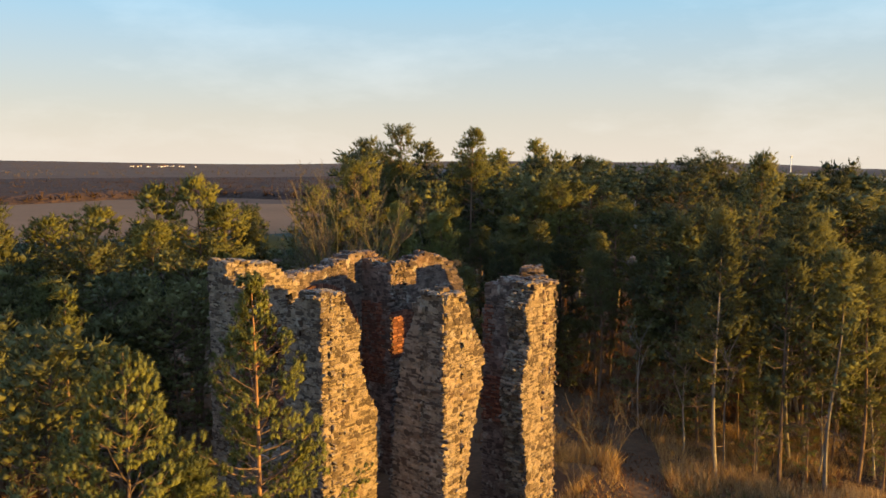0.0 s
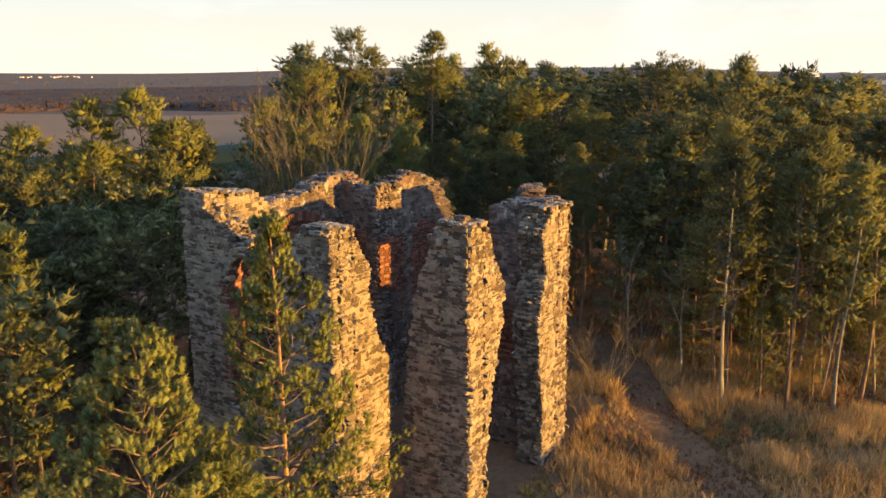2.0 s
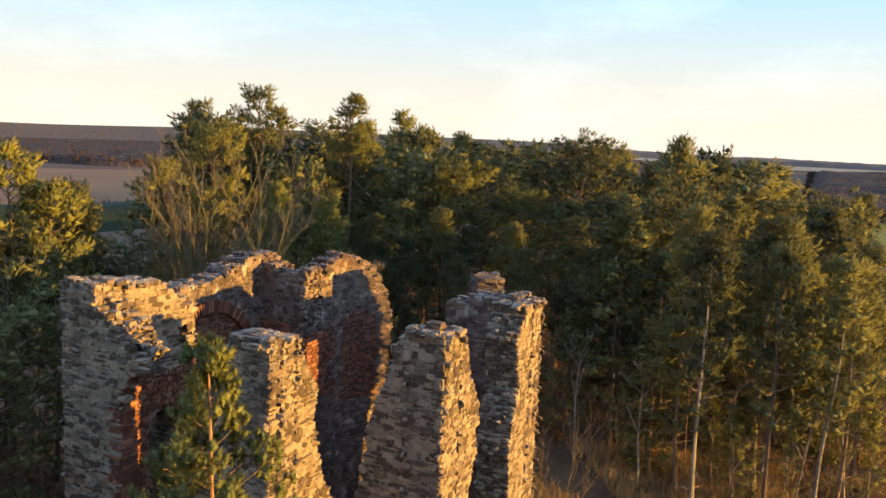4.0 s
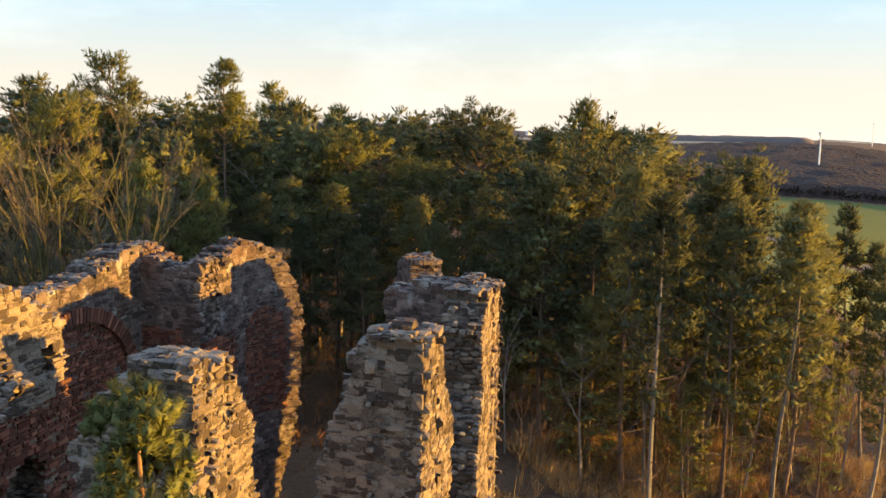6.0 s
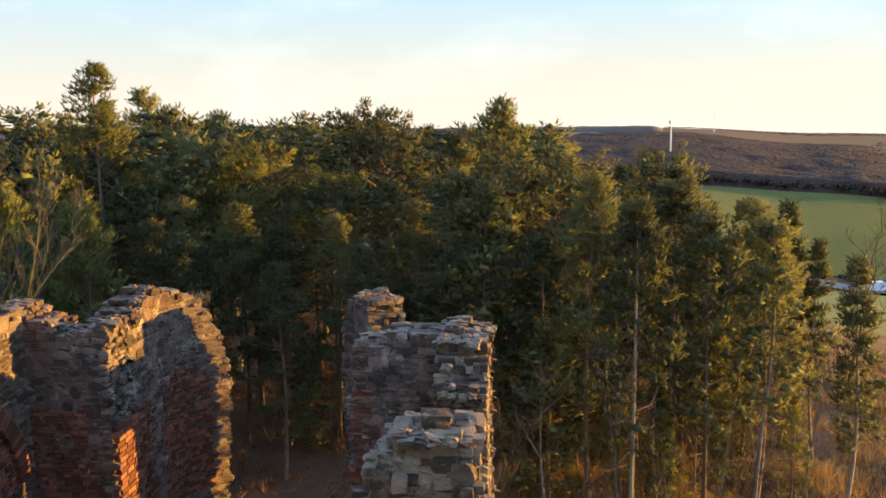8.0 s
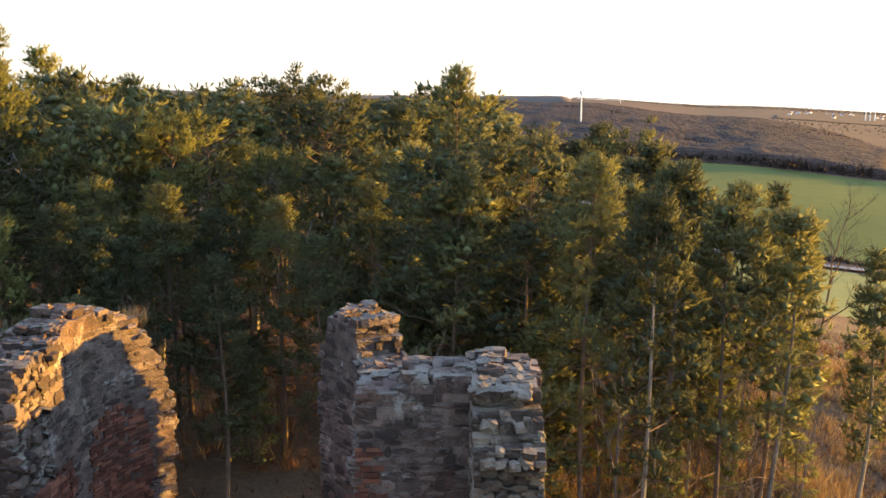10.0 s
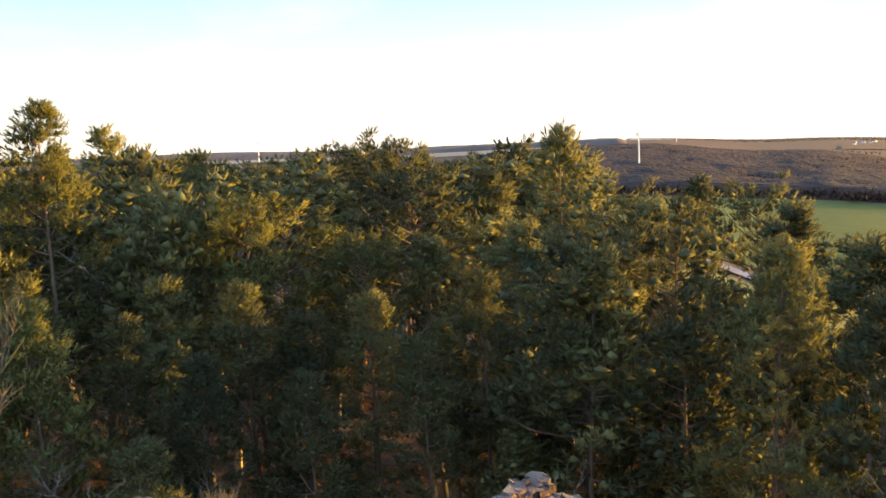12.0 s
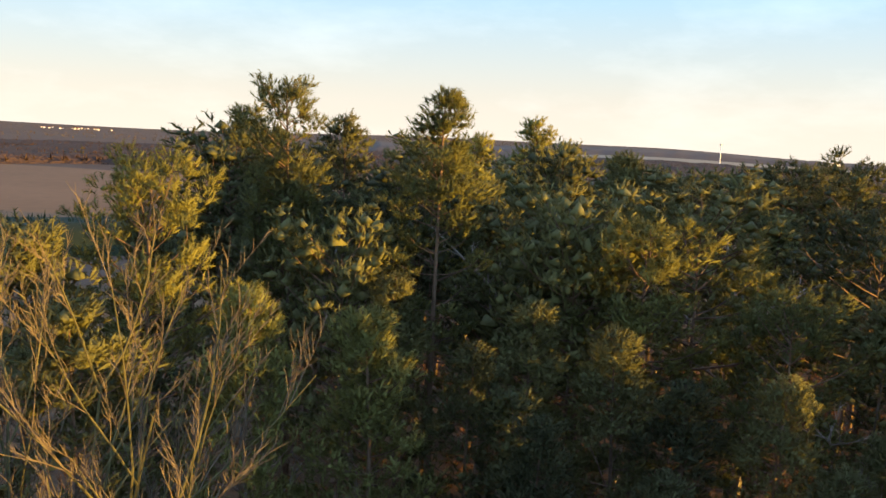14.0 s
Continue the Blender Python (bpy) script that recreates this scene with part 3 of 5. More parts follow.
left = wall_part(west, "choir_side_wall", "rubble side wall with sunlit broken crown")
at_left = straight(-2.3, 5.95, (1, 0), (0, -1))
masonry(left, at_left, 2.4, T, curve([(0, 8.3), (0.7, 8.22), (1.4, 8.18), (2.0, 7.8), (2.4, 7.55)]), seed=4,
        holes=[lambda u, z: 1.98 < u < 2.24 and 6.9 < z < 7.3, lambda u, z: abs(u - 1.57) < 0.36 and 3.6 < z and (z < 5.5 or (u - 1.57) ** 2 + (z - 5.5) ** 2 < 0.36 ** 2)],
        brickwork=lambda u, z, flip: flip and u > 0.78 and 4.2 < z < 6.62 - 0.25 * noise.noise((u * 2.0, z, 1.0)))
# nave, left half
shoulder = wall_part(west, "nave_shoulder_wall")
masonry(shoulder, straight(0.0, 5.95, (0, 1), (1, 0)), 1.75, T, curve([(0, 7.6), (0.8, 7.4), (1.75, 7.45)]), seed=5)
nave_left = wall_part(west, "nave_side_wall", "nave wall with a blind brick arch on its inner face", slabs=True)
at_nl = straight(0.0, 7.7, (1, 0), (0, -1))
niche = lambda u, z: (u - 2.5) ** 2 + (z - 5.35) ** 2 < 1.45 ** 2 and z > 5.35 or abs(u - 2.5) < 1.45 and z <= 5.35
masonry(nave_left, at_nl, 5.2, T, curve([(0, 7.45), (1.5, 7.4), (2.6, 7.45), (3.4, 7.62), (4.2, 7.86), (4.8, 7.82), (5.2, 7.7)]), seed=6,
        brickwork=lambda u, z, flip: flip and niche(u, z) and z > 4.6)
brick_arch(nave_left, at_nl, 2.5, 5.35, 1.45, 0.0, math.pi, T - 0.12, T + 0.10, 7, 0.27)
end_left = wall_part(west, "chancel_arch_wall", "stump of the chancel arch wall with red brickwork below a plaster band", slabs=True)
at_el = straight(4.48, 5.72, (0, 1), (1, 0))
masonry(end_left, at_el, 1.98, T, curve([(0, 7.62), (0.25, 7.5), (0.6, 7.42), (1.0, 7.6), (1.35, 7.85), (1.98, 7.8)]), seed=8,
        brickwork=lambda u, z, flip: not flip and 3.6 < z < 6.35 and u > 0.3)
# its end is faced with brick
for k in range(18):
    for q in range(3):
        put(end_left, at_el, 0.01, 0.12 + 0.235 * q + 0.05 * (k % 2), 4.55 + 0.085 * k, (0.22, 0.18, 0.072), True, False, random.Random(k * 11 + q), 3, True, 1)
apse_left = wall_part(west, "apse_wall", "curved apse wall with a sunlit ragged edge and a brick niche", slabs=True)
at_al0 = straight(5.2, 6.41, (1, 0), (0, -1))
masonry(apse_left, at_al0, 0.7, 0.66, curve([(0, 7.42), (0.7, 7.64)]), seed=9, brickwork=lambda u, z, flip: flip and 0.0 < u < 0.7 and 4.3 < z < 6.0)
at_al = bowed(5.9, 3.86, 2.55, math.pi / 2, -1)
rag = curve([(0.0, 1.65), (1.5, 1.65), (2.1, 1.72), (2.9, 2.08), (3.4, 2.2), (4.1, 2.34), (4.8, 2.40), (5.6, 2.46), (6.3, 2.38), (6.7, 2.25), (7.2, 1.98), (7.7, 1.4)])
masonry(apse_left, at_al, 2.8, 0.66, curve([(0, 7.66), (0.6, 7.74), (1.2, 7.64), (1.7, 7.45), (2.2, 7.1), (2.5, 6.6), (2.8, 6.1)]), last=rag, seed=10,
        brickwork=lambda u, z, flip: flip and z > 3.9 and ((u - 1.25) ** 2 + (z - 5.6) ** 2 < 0.72 ** 2 or abs(u - 1.25) < 0.72 and z < 5.6))
# nave pier
pb1 = wall_part(pier_b, "nave_front_wall", "rubble face stepping down in broken courses")
at_b1 = straight(0.0, 0.0, (0, 1), (1, 0))
edge_b1 = curve([(0.0, 1.78), (3.5, 1.72), (4.97, 1.50), (5.8, 1.42), (6.6, 1.2), (7.1, 0.97), (7.46, 0.86), (7.8, 0.8)])
masonry(pb1, at_b1, 1.8, T, curve([(0, 7.70), (0.42, 7.72), (0.8, 7.58), (1.0, 7.3), (1.8, 6.9)]), last=edge_b1, seed=12)
pb2 = wall_part(pier_b, "nave_side_wall", "golden sunlit rubble face with ragged edge")
at_b2 = straight(0.0, 0.0, (1, 0), (0, 1))
edge_b2 = curve([(0.0, 0.8), (2.1, 0.78), (3.1, 0.95), (3.9, 1.05), (4.4, 1.3), (5.1, 1.52), (6.1, 1.63), (6.5, 1.4), (6.8, 1.13), (7.2, 0.98), (7.6, 0.82), (7.8, 0.75)])
masonry(pb2, at_b2, 1.8, T, curve([(0, 7.75), (0.8, 7.72), (1.8, 7.4)]), last=edge_b2, seed=13)
put(pb2, at_b2, 0.35, 0.35, 7.79, (0.27, 0.26, 0.15), False, False, random.Random(5), 12)
# end wall and apse stump
pc1 = wall_part(pier_c, "nave_side_wall", "sunlit outer face with broken white-flecked edge")
at_c1 = straight(3.2, 0.0, (1, 0), (0, 1))
edge_c1 = curve([(0.0, 0.62), (2.4, 0.55), (3.2, 0.4), (3.9, 0.27), (4.9, 0.25), (5.4, 0.45), (5.87, 0.66), (6.4, 0.52), (6.97, 0.42), (7.2, 0.65), (7.4, 0.85), (8, 0.9)])
masonry(pc1, at_c1, 2.0, T, curve([(0, 7.45), (1.0, 7.5), (2.0, 7.52)]), first=edge_c1, seed=14)
pc2 = wall_part(pier_c, "end_wall", "inner face of the end wall with a red brick jamb", slabs=True)
at_c2 = straight(4.48, 0.0, (0, 1), (1, 0))
masonry(pc2, at_c2, 2.05, T, curve([(0, 7.52), (0.6, 7.55), (1.3, 7.46), (1.7, 7.3), (2.05, 7.2)]), seed=15,
        last=curve([(0, 2.05), (5.2, 2.05), (6.9, 2.0), (7.6, 1.9)]),
        brickwork=lambda u, z, flip: not flip and (u > 1.72 and 5.3 < z < 6.7 or u > 1.2 and 3.2 < z < 4.6))
pc3 = wall_part(pier_c, "apse_wall", "stump of the curved apse wall with a block standing on it", slabs=True)
masonry(pc3, straight(5.2, 1.31, (1, 0), (0, 1)), 0.7, 0.66, curve([(0, 7.3), (0.7, 7.0)]), seed=16, holes=[lambda u, z: u > 0.16 and 4.8 < z < 6.15])
at_c3 = bowed(5.9, 3.86, 2.55, -math.pi / 2, 1)
masonry(pc3, at_c3, 2.5, 0.66, holes=[lambda u, z: u < 0.26 and 4.8 < z < 6.15], top=curve([(0, 7.0), (0.95, 7.02), (1.12, 7.08), (1.2, 7.44), (1.75, 7.5), (2.05, 7.4), (2.2, 7.0), (2.5, 6.4)]), seed=17,
        last=curve([(0, 2.0), (3, 2.2), (5, 2.45), (6.3, 2.45), (7.0, 2.25), (7.7, 2.1)]))


def lay_pieces():
    """The stones of the upper walls, which the camera passes nearest, as pieces of their own; the rest joined wall by wall."""
    rest, single = {}, {}
    for piece in sorted(PIECES, key=lambda p: -p[3]):
        single.setdefault(piece[0].name, 0)
        if piece[2] != "crust" and single[piece[0].name] < 240:
            single[piece[0].name] += 1
            parent, m, brick, z, loose = piece
            k = hash((round(m.translation.x * 1000), round(m.translation.z * 1000))) 
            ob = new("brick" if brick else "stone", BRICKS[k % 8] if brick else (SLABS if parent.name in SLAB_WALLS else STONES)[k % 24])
            ob.parent = parent
            ob.matrix_basis = m
        else:
            rest.setdefault((piece[0].name, piece[2]), []).append(piece)
    for (wall, brick), pieces in rest.items():
        pile = Pile()
        for i, (parent, m, _, z, loose) in enumerate(pieces):
            v, f = LUMPS[i % 8] if brick == "crust" else (BLOCK if brick else (CLOSED if loose else PLAIN)[i % 24])
            pile.add([m @ Vector(c) for c in v], f)
        if brick == "crust":
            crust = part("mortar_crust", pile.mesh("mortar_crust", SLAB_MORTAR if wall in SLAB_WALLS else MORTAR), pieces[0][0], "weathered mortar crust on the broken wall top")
            tagged(crust, kind="stuff")
            continue
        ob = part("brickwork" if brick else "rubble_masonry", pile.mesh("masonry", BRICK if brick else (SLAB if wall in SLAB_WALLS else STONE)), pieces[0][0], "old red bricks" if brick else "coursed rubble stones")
        tagged(ob, kind="stuff")


# ---- trees ----
def tufts_mesh(name, mat, tufts, blades, length, width, seed, spread=0.75, along=1.0):
    """Blades that fan out from each root; a tuft is a place, a direction and a size."""
    rng = np.random.default_rng(seed)
    n = len(tufts)
    base = np.repeat(np.array([t[0] for t in tufts]), blades, 0)
    axis = np.repeat(np.array([t[1] for t in tufts]), blades, 0)
    size = np.repeat(np.array([t[2] for t in tufts]), blades)[:, None]
    d = rng.normal(size=(n * blades, 3))
    d /= np.linalg.norm(d, axis=1, keepdims=True)
    d = axis * 0.95 + d * spread
    d /= np.linalg.norm(d, axis=1, keepdims=True)
    side = np.cross(d, rng.normal(size=d.shape))
    side /= np.linalg.norm(side, axis=1, keepdims=True) + 1e-9
    ln = length * size * rng.uniform(0.7, 1.25, (n * blades, 1))
    back = base + axis * size * length * rng.uniform(-1.3, 0.9, (n * blades, 1)) * along
    wid = width * rng.uniform(0.7, 1.3, (n * blades, 1)) * size
    v = np.stack([back - side * wid / 2, back + side * wid / 2, back + d * ln], 1).reshape(-1, 3)
    return triangles(name, mat, v, np.arange(3 * n * blades))


def triangles(name, mat, verts, order, normals=None):
    """A mesh of triangles from arrays, smooth-shaded along given normals if there are any."""
    k = len(order) // 3
    me = bpy.data.meshes.new(name)
    me.vertices.add(len(verts))
    me.vertices.foreach_set("co", np.asarray(verts, dtype=np.float32).ravel())
    me.loops.add(3 * k)
    me.loops.foreach_set("vertex_index", order)
    me.polygons.add(k)
    me.polygons.foreach_set("loop_start", np.arange(k) * 3)
    me.polygons.foreach_set("loop_total", np.full(k, 3))
    me.update(calc_edges=True)
    me.materials.append(mat)
    if normals is not None:
        me.polygons.foreach_set("use_smooth", np.ones(k, dtype=bool))
        normals = normals / (np.linalg.norm(normals, axis=1, keepdims=True) + 1e-9)
        me.normals_split_custom_set_from_vertices(normals.tolist())
    return me


def unit(v):
    return v / (np.linalg.norm(v, axis=-1, keepdims=True) + 1e-9)


SIDES = 5
SPINDLE = np.array([(0, 1 + (i + 1) % SIDES, 1 + i) for i in range(SIDES)] + [(SIDES + 1, 1 + i, 1 + (i + 1) % SIDES) for i in range(SIDES)])


LUMP_V = np.array([(1, 0, 0), (0, 1, 0), (-1, 0, 0), (0, -1, 0), (0, 0, 0.8), (0, 0, -0.45)])
LUMP_F = np.array([(0, 1, 4), (1, 2, 4), (2, 3, 4), (3, 0, 4), (1, 0, 5), (2, 1, 5), (3, 2, 5), (0, 3, 5)])


def shoots_mesh(name, mat, shoots, seed, blades, needle, width, plump, heart=1.0, cores=()):
    """Needled shoots: each a bottle-brush, an uneven spindle of close needles with single needles standing out of it.
    A shoot is its root, its direction, its length and the way out of the crown."""
    rng = np.random.default_rng(seed)
    n = len(shoots)
    base, axis = np.array([q[0] for q in shoots]), unit(np.array([q[1] for q in shoots]))
    long, away = np.array([q[2] for q in shoots])[:, None], np.array([q[3] for q in shoots])
    u = unit(np.cross(axis, rng.normal(size=axis.shape)))
    w = np.cross(axis, u)
    verts, order, normals, count = [], [], [], 0
    if heart:
        ang = (np.arange(SIDES) * 2 * np.pi / SIDES)[None, :] + rng.uniform(-0.4, 0.4, (n, SIDES))
        radial = u[:, None] * np.cos(ang)[..., None] + w[:, None] * np.sin(ang)[..., None]
        ring = base[:, None] + axis[:, None] * (long * rng.uniform(0.35, 0.75, (n, SIDES)))[..., None] + radial * (long * plump * heart * rng.uniform(0.6, 1.35, (n, SIDES)))[..., None]
        body = np.concatenate([(base - axis * long * 0.1)[:, None], ring, (base + axis * long * 0.95)[:, None]], 1)
        bent = np.concatenate([(-axis)[:, None], radial + 0.35 * axis[:, None], axis[:, None]], 1) + 1.1 * away[:, None]
        verts.append(body.reshape(-1, 3))
        normals.append(bent.reshape(-1, 3))
        order.append((SPINDLE[None] + (SIDES + 2) * np.arange(n)[:, None, None]).ravel())
        count = n * (SIDES + 2)
    if cores:
        # the close-set inner twigs and needles of each cushion
        middle, size = np.array([q[0] for q in cores])[:, None], np.array([q[1] for q in cores])[:, None, None]
        lump = LUMP_V[None] * rng.uniform(0.6, 1.25, (len(cores), 6, 1)) + 0.15 * rng.normal(size=(len(cores), 6, 3))
        verts.append((middle + lump * size).reshape(-1, 3))
        normals.append(lump.reshape(-1, 3))
        order.append((count + LUMP_F[None] + 6 * np.arange(len(cores))[:, None, None]).ravel())
        count += 6 * len(cores)
    k = n * blades
    ax, ln = np.repeat(axis, blades, 0), np.repeat(long, blades, 0)
    out = unit(np.cross(ax, rng.normal(size=ax.shape)))
    d = unit(ax * rng.uniform(0.15, 0.95, (k, 1)) + out * 0.9)
    foot = np.repeat(base, blades, 0) + ax * ln * rng.uniform(0.05, 0.95, (k, 1)) + out * ln * plump * max(heart, 0.3) * 0.5
    tip = foot + d * needle * rng.uniform(0.7, 1.2, (k, 1))
    across = unit(np.cross(d, rng.normal(size=d.shape))) * width * 0.5 * rng.uniform(0.7, 1.3, (k, 1))
    verts.append(np.stack([foot - across, foot + across, tip], 1).reshape(-1, 3))
    soft = out * 0.5 + ax * 0.3 + 1.1 * np.repeat(away, blades, 0) + 0.2 * rng.normal(size=out.shape)
    normals.append(np.repeat(soft, 3, 0))
    order.append(count + np.arange(3 * k))
    return triangles(name, mat, np.concatenate(verts), np.concatenate(order), np.concatenate(normals))


def pine(height, crown_from, reach, seed, mat, shape="cone", whorl=0.5, dead=8, lean=0.3, sparse=0.12, bark=None, name="pine_tree",
         shoot=0.24, plump=0.28, blades=15, needle=0.10, width=0.0125, heart=0.32, fan=12, twig_gap=0.42, puff=0.34, lift=0.75, thin_low=0.55, layered=0.0, arms=(3, 5), dense=0.46):
    """A Scots pine: a tapering trunk, whorls of limbs that curve upwards, side twigs on them, and at each twig's end a fan of needled shoots."""
    rnd = random.Random(seed)
    tree = new(name)
    trunk, limbs = Pile(), Pile()
    bend = [Vector((rnd.uniform(-1, 1), rnd.uniform(-1, 1), 0)) * lean * 0.5 for _ in range(3)]
    shoots, cores = [], []

    def stem(f):
        return Vector((0, 0, height * f)) + bend[0] * math.sin(f * 3.1) + bend[1] * math.sin(f * 6.0) * 0.5 + bend[2] * f * f

    def wild(k=1.0):
        return Vector((rnd.uniform(-1, 1), rnd.uniform(-1, 1), rnd.uniform(-1, 1))) * k

    def spray(tip, way, count, scale=1.0):
        out = Vector((tip.x, tip.y, 0))
        out = out.normalized() if out.length > 0.05 else Vector((0, 0, 0))
        size = puff * scale * rnd.uniform(0.75, 1.2)
        if puff:
            cores.append((tuple(tip), size * dense))
        for i in range(count):
            if puff:
                # a cushion of shoots with a flat underside
                v = wild().normalized() * (0.35 + 0.65 * rnd.random() ** 0.5)
                v.z = v.z * 0.75 if v.z > 0 else v.z * 0.3
                d = (v * 0.75 + Vector((0, 0, lift * 0.75)) + out * 0.2 + wild(0.35)).normalized()
                ln = shoot * rnd.uniform(0.7, 1.2)
                shoots.append((tuple(tip + v * size - d * ln * 0.3), tuple(d), ln, tuple(v * 0.9 + out * 0.75 + Vector((0, 0, 0.3)))))
            else:
                d = (way * (1.0 if i == 0 else 0.45) + Vector((0, 0, lift)) + wild(0.25 if i == 0 else 0.8)).normalized()
                ln = shoot * scale * rnd.uniform(0.65, 1.2)
                shoots.append((tuple(tip + wild(0.7 * shoot) - d * ln * 0.3), tuple(d), ln, tuple(out * 0.6 + Vector((0, 0, 0.3)))))

    r0 = 0.0075 * height + 0.012
    pts = [stem(i / 14) for i in range(15)]
    tube(trunk, [pts[0] - Vector((0, 0, 0.5))] + pts, [r0 * 1.3] + [r0 * (1 - 0.92 * (i / 14) ** 0.9) + 0.005 for i in range(15)], 7)
    z = height * crown_from
    while z < height - 0.12:
        f = (z / height - crown_from) / (1 - crown_from)
        if shape == "cone":
            long = reach * (1 - f) ** 0.7 * (0.55 + 0.45 * min(1, f * 4))
        elif shape == "spire":
            long = reach * (1 - f) ** 1.2 * (0.75 + 0.25 * min(1, f * 5)) + 0.06
        elif shape == "round":
            long = reach * math.sqrt(max(0.05, 1 - (1.75 * abs(f - 0.45)) ** 2.4))
        elif shape == "flat":
            long = reach * (0.45 + 0.65 * f) * (1 - max(0.0, f - 0.72) / 0.28 * 0.75)
        else:
            long = reach * (0.6 + 0.4 * math.sin(f * 9 + seed)) * (1 - f) ** 0.45
        turn, number = rnd.uniform(0, 6.3), (rnd.randint(*arms) if long > 0.35 else 3)
        strength = 1 + layered * math.sin(z * 5.2 + seed)
        for k in range(number):
            if rnd.random() < sparse:
                continue
            ang = turn + 2 * math.pi * k / number + rnd.uniform(-0.5, 0.5)
            ln = max(0.12, long * strength * rnd.uniform(0.5, 1.18))
            out = Vector((math.cos(ang), math.sin(ang), 0))
            side = Vector((-out.y, out.x, 0))
            root = stem(z / height) + Vector((0, 0, rnd.uniform(-0.15, 0.15)))
            rise = -0.08 + 0.75 * f + rnd.uniform(-0.18, 0.18)
            bow = [root + out * ln * q + side * ln * rnd.uniform(-0.09, 0.09) * q + Vector((0, 0, ln * (rise * q + 0.30 * q * q * q))) for q in (0, 0.3, 0.6, 0.85, 1.0)]
            thick = 0.007 + 0.0105 * ln
            tube(limbs, bow, [thick, thick * 0.8, thick * 0.6, thick * 0.4, 0.004], 4)
            ahead = (bow[4] - bow[2]).normalized()
            full = thin_low + (1 - thin_low) * min(1.0, f * 2.5)
            spray(bow[4], ahead, max(2, round(fan * full)))
            q = 0.38 if ln > 0.8 else 0.55
            while q < 0.97:
                if rnd.random() < full:
                    j = 1 if q < 0.6 else 2
                    on = bow[j].lerp(bow[j + 1], (q - (0.3, 0.6)[j - 1]) / 0.3)
                    sgn = rnd.choice((-1, 1))
                    twig = (side * sgn * rnd.uniform(0.5, 1.0) + out * rnd.uniform(0.3, 0.8) + Vector((0, 0, rnd.uniform(0.0, 0.5))))
                    tip = on + twig * (0.10 + 0.26 * ln * (1.15 - q))
                    tube(limbs, [on, tip], [thick * 0.45, 0.004], 3)
                    spray(tip, twig.normalized(), max(2, round(fan * rnd.uniform(0.6, 1.0))))
                q += twig_gap / max(0.5, ln) * rnd.uniform(0.7, 1.3)
        z += whorl * rnd.uniform(0.7, 1.3) * (0.5 + 0.5 * (1 - f))
    spray(stem(0.985), Vector((0, 0, 1)), fan + 1)
    for _ in range(dead):
        zz = height * rnd.uniform(0.12, crown_from + 0.12)
        ang, ln = rnd.uniform(0, 6.3), rnd.uniform(0.3, 0.9) * reach * 0.9
        root = stem(zz / height)
        end = root + Vector((math.cos(ang), math.sin(ang), rnd.uniform(-0.2, 0.3))) * ln
        midp = root.lerp(end, 0.5) + Vector((0, 0, rnd.uniform(-0.08, 0.15)))
        tube(limbs, [root, midp, end], [0.016, 0.010, 0.004], 3)
        for _ in range(3):
            on = root.lerp(end, rnd.uniform(0.35, 0.9))
            tube(limbs, [on, on + wild(1.0) * ln * 0.35], [0.007, 0.003], 3)
    part("trunk", trunk.mesh("trunk", bark or BARK), tree)
    tagged(part("branchwork", limbs.mesh("branchwork", BARK), tree), kind="stuff")
    part("crown", shoots_mesh("crown", mat, shoots, seed, blades, needle, width, plump, heart, cores), tree)
    return tree


def bare_tree(height, seed, stems=1, spread=0.25, mats=(GREY_BARK, TWIG), levels=4, fork=(3, 5), name="bare_tree", sides=5, splay=0.55, short=1.0, taper=(0.32, 0.5), finest=0.004, girth=0.0072, low_fork=0.35):
    """A leafless tree: stems that fork again and again into fine twigs."""
    rnd = random.Random(seed)
    tree = new(name)
    wood, fine = Pile(), Pile()

    def grow(root, way, ln, rad, level):
        pts, p, d = [root], root, way.normalized()
        n = 4 if level < 2 else 3
        for i in range(n):
            d = (d + Vector((rnd.uniform(-1, 1), rnd.uniform(-1, 1), rnd.uniform(-0.3, 0.8))) * (0.10 + 0.05 * level)).normalized()
            p = p + d * ln / n
            pts.append(p)
        radii = [rad * (1 - 0.7 * i / n) for i in range(n + 1)]
        tube(wood if level < 2 else fine, pts, radii, sides if level < 2 else 3)
        if level >= levels:
            return
        for _ in range(rnd.randint(*fork)):
            s = rnd.uniform(low_fork, 1.0)
            j = min(n - 1, int(s * n))
            at = pts[j].lerp(pts[j + 1], s * n - j)
            side = Vector((rnd.uniform(-1, 1), rnd.uniform(-1, 1), rnd.uniform(-0.1, 0.6))).normalized()
            grow(at, d * (1 - splay * 0.5) + side * splay, ln * rnd.uniform(0.38, 0.62) * short, max(finest, rad * rnd.uniform(*taper)), level + 1)

    for k in range(stems):
        ang = 2 * math.pi * k / stems + rnd.uniform(-0.4, 0.4)
        lean = Vector((math.cos(ang), math.sin(ang), 0)) * spread * rnd.uniform(0.3, 1.2)
        foot = Vector((math.cos(ang), math.sin(ang), 0)) * (0.12 * (stems > 1)) - Vector((0, 0, 0.3))
        grow(foot, Vector((0, 0, 1)) + lean, height * rnd.uniform(0.72, 0.95) * (1 if stems > 1 else 0.8), girth * height * (1 if stems > 1 else 1.6), 0)
    part("trunk", wood.mesh("trunk", mats[0]), tree)
    tagged(part("twig_crown", fine.mesh("twig_crown", mats[1]), tree), kind="stuff")
    return tree


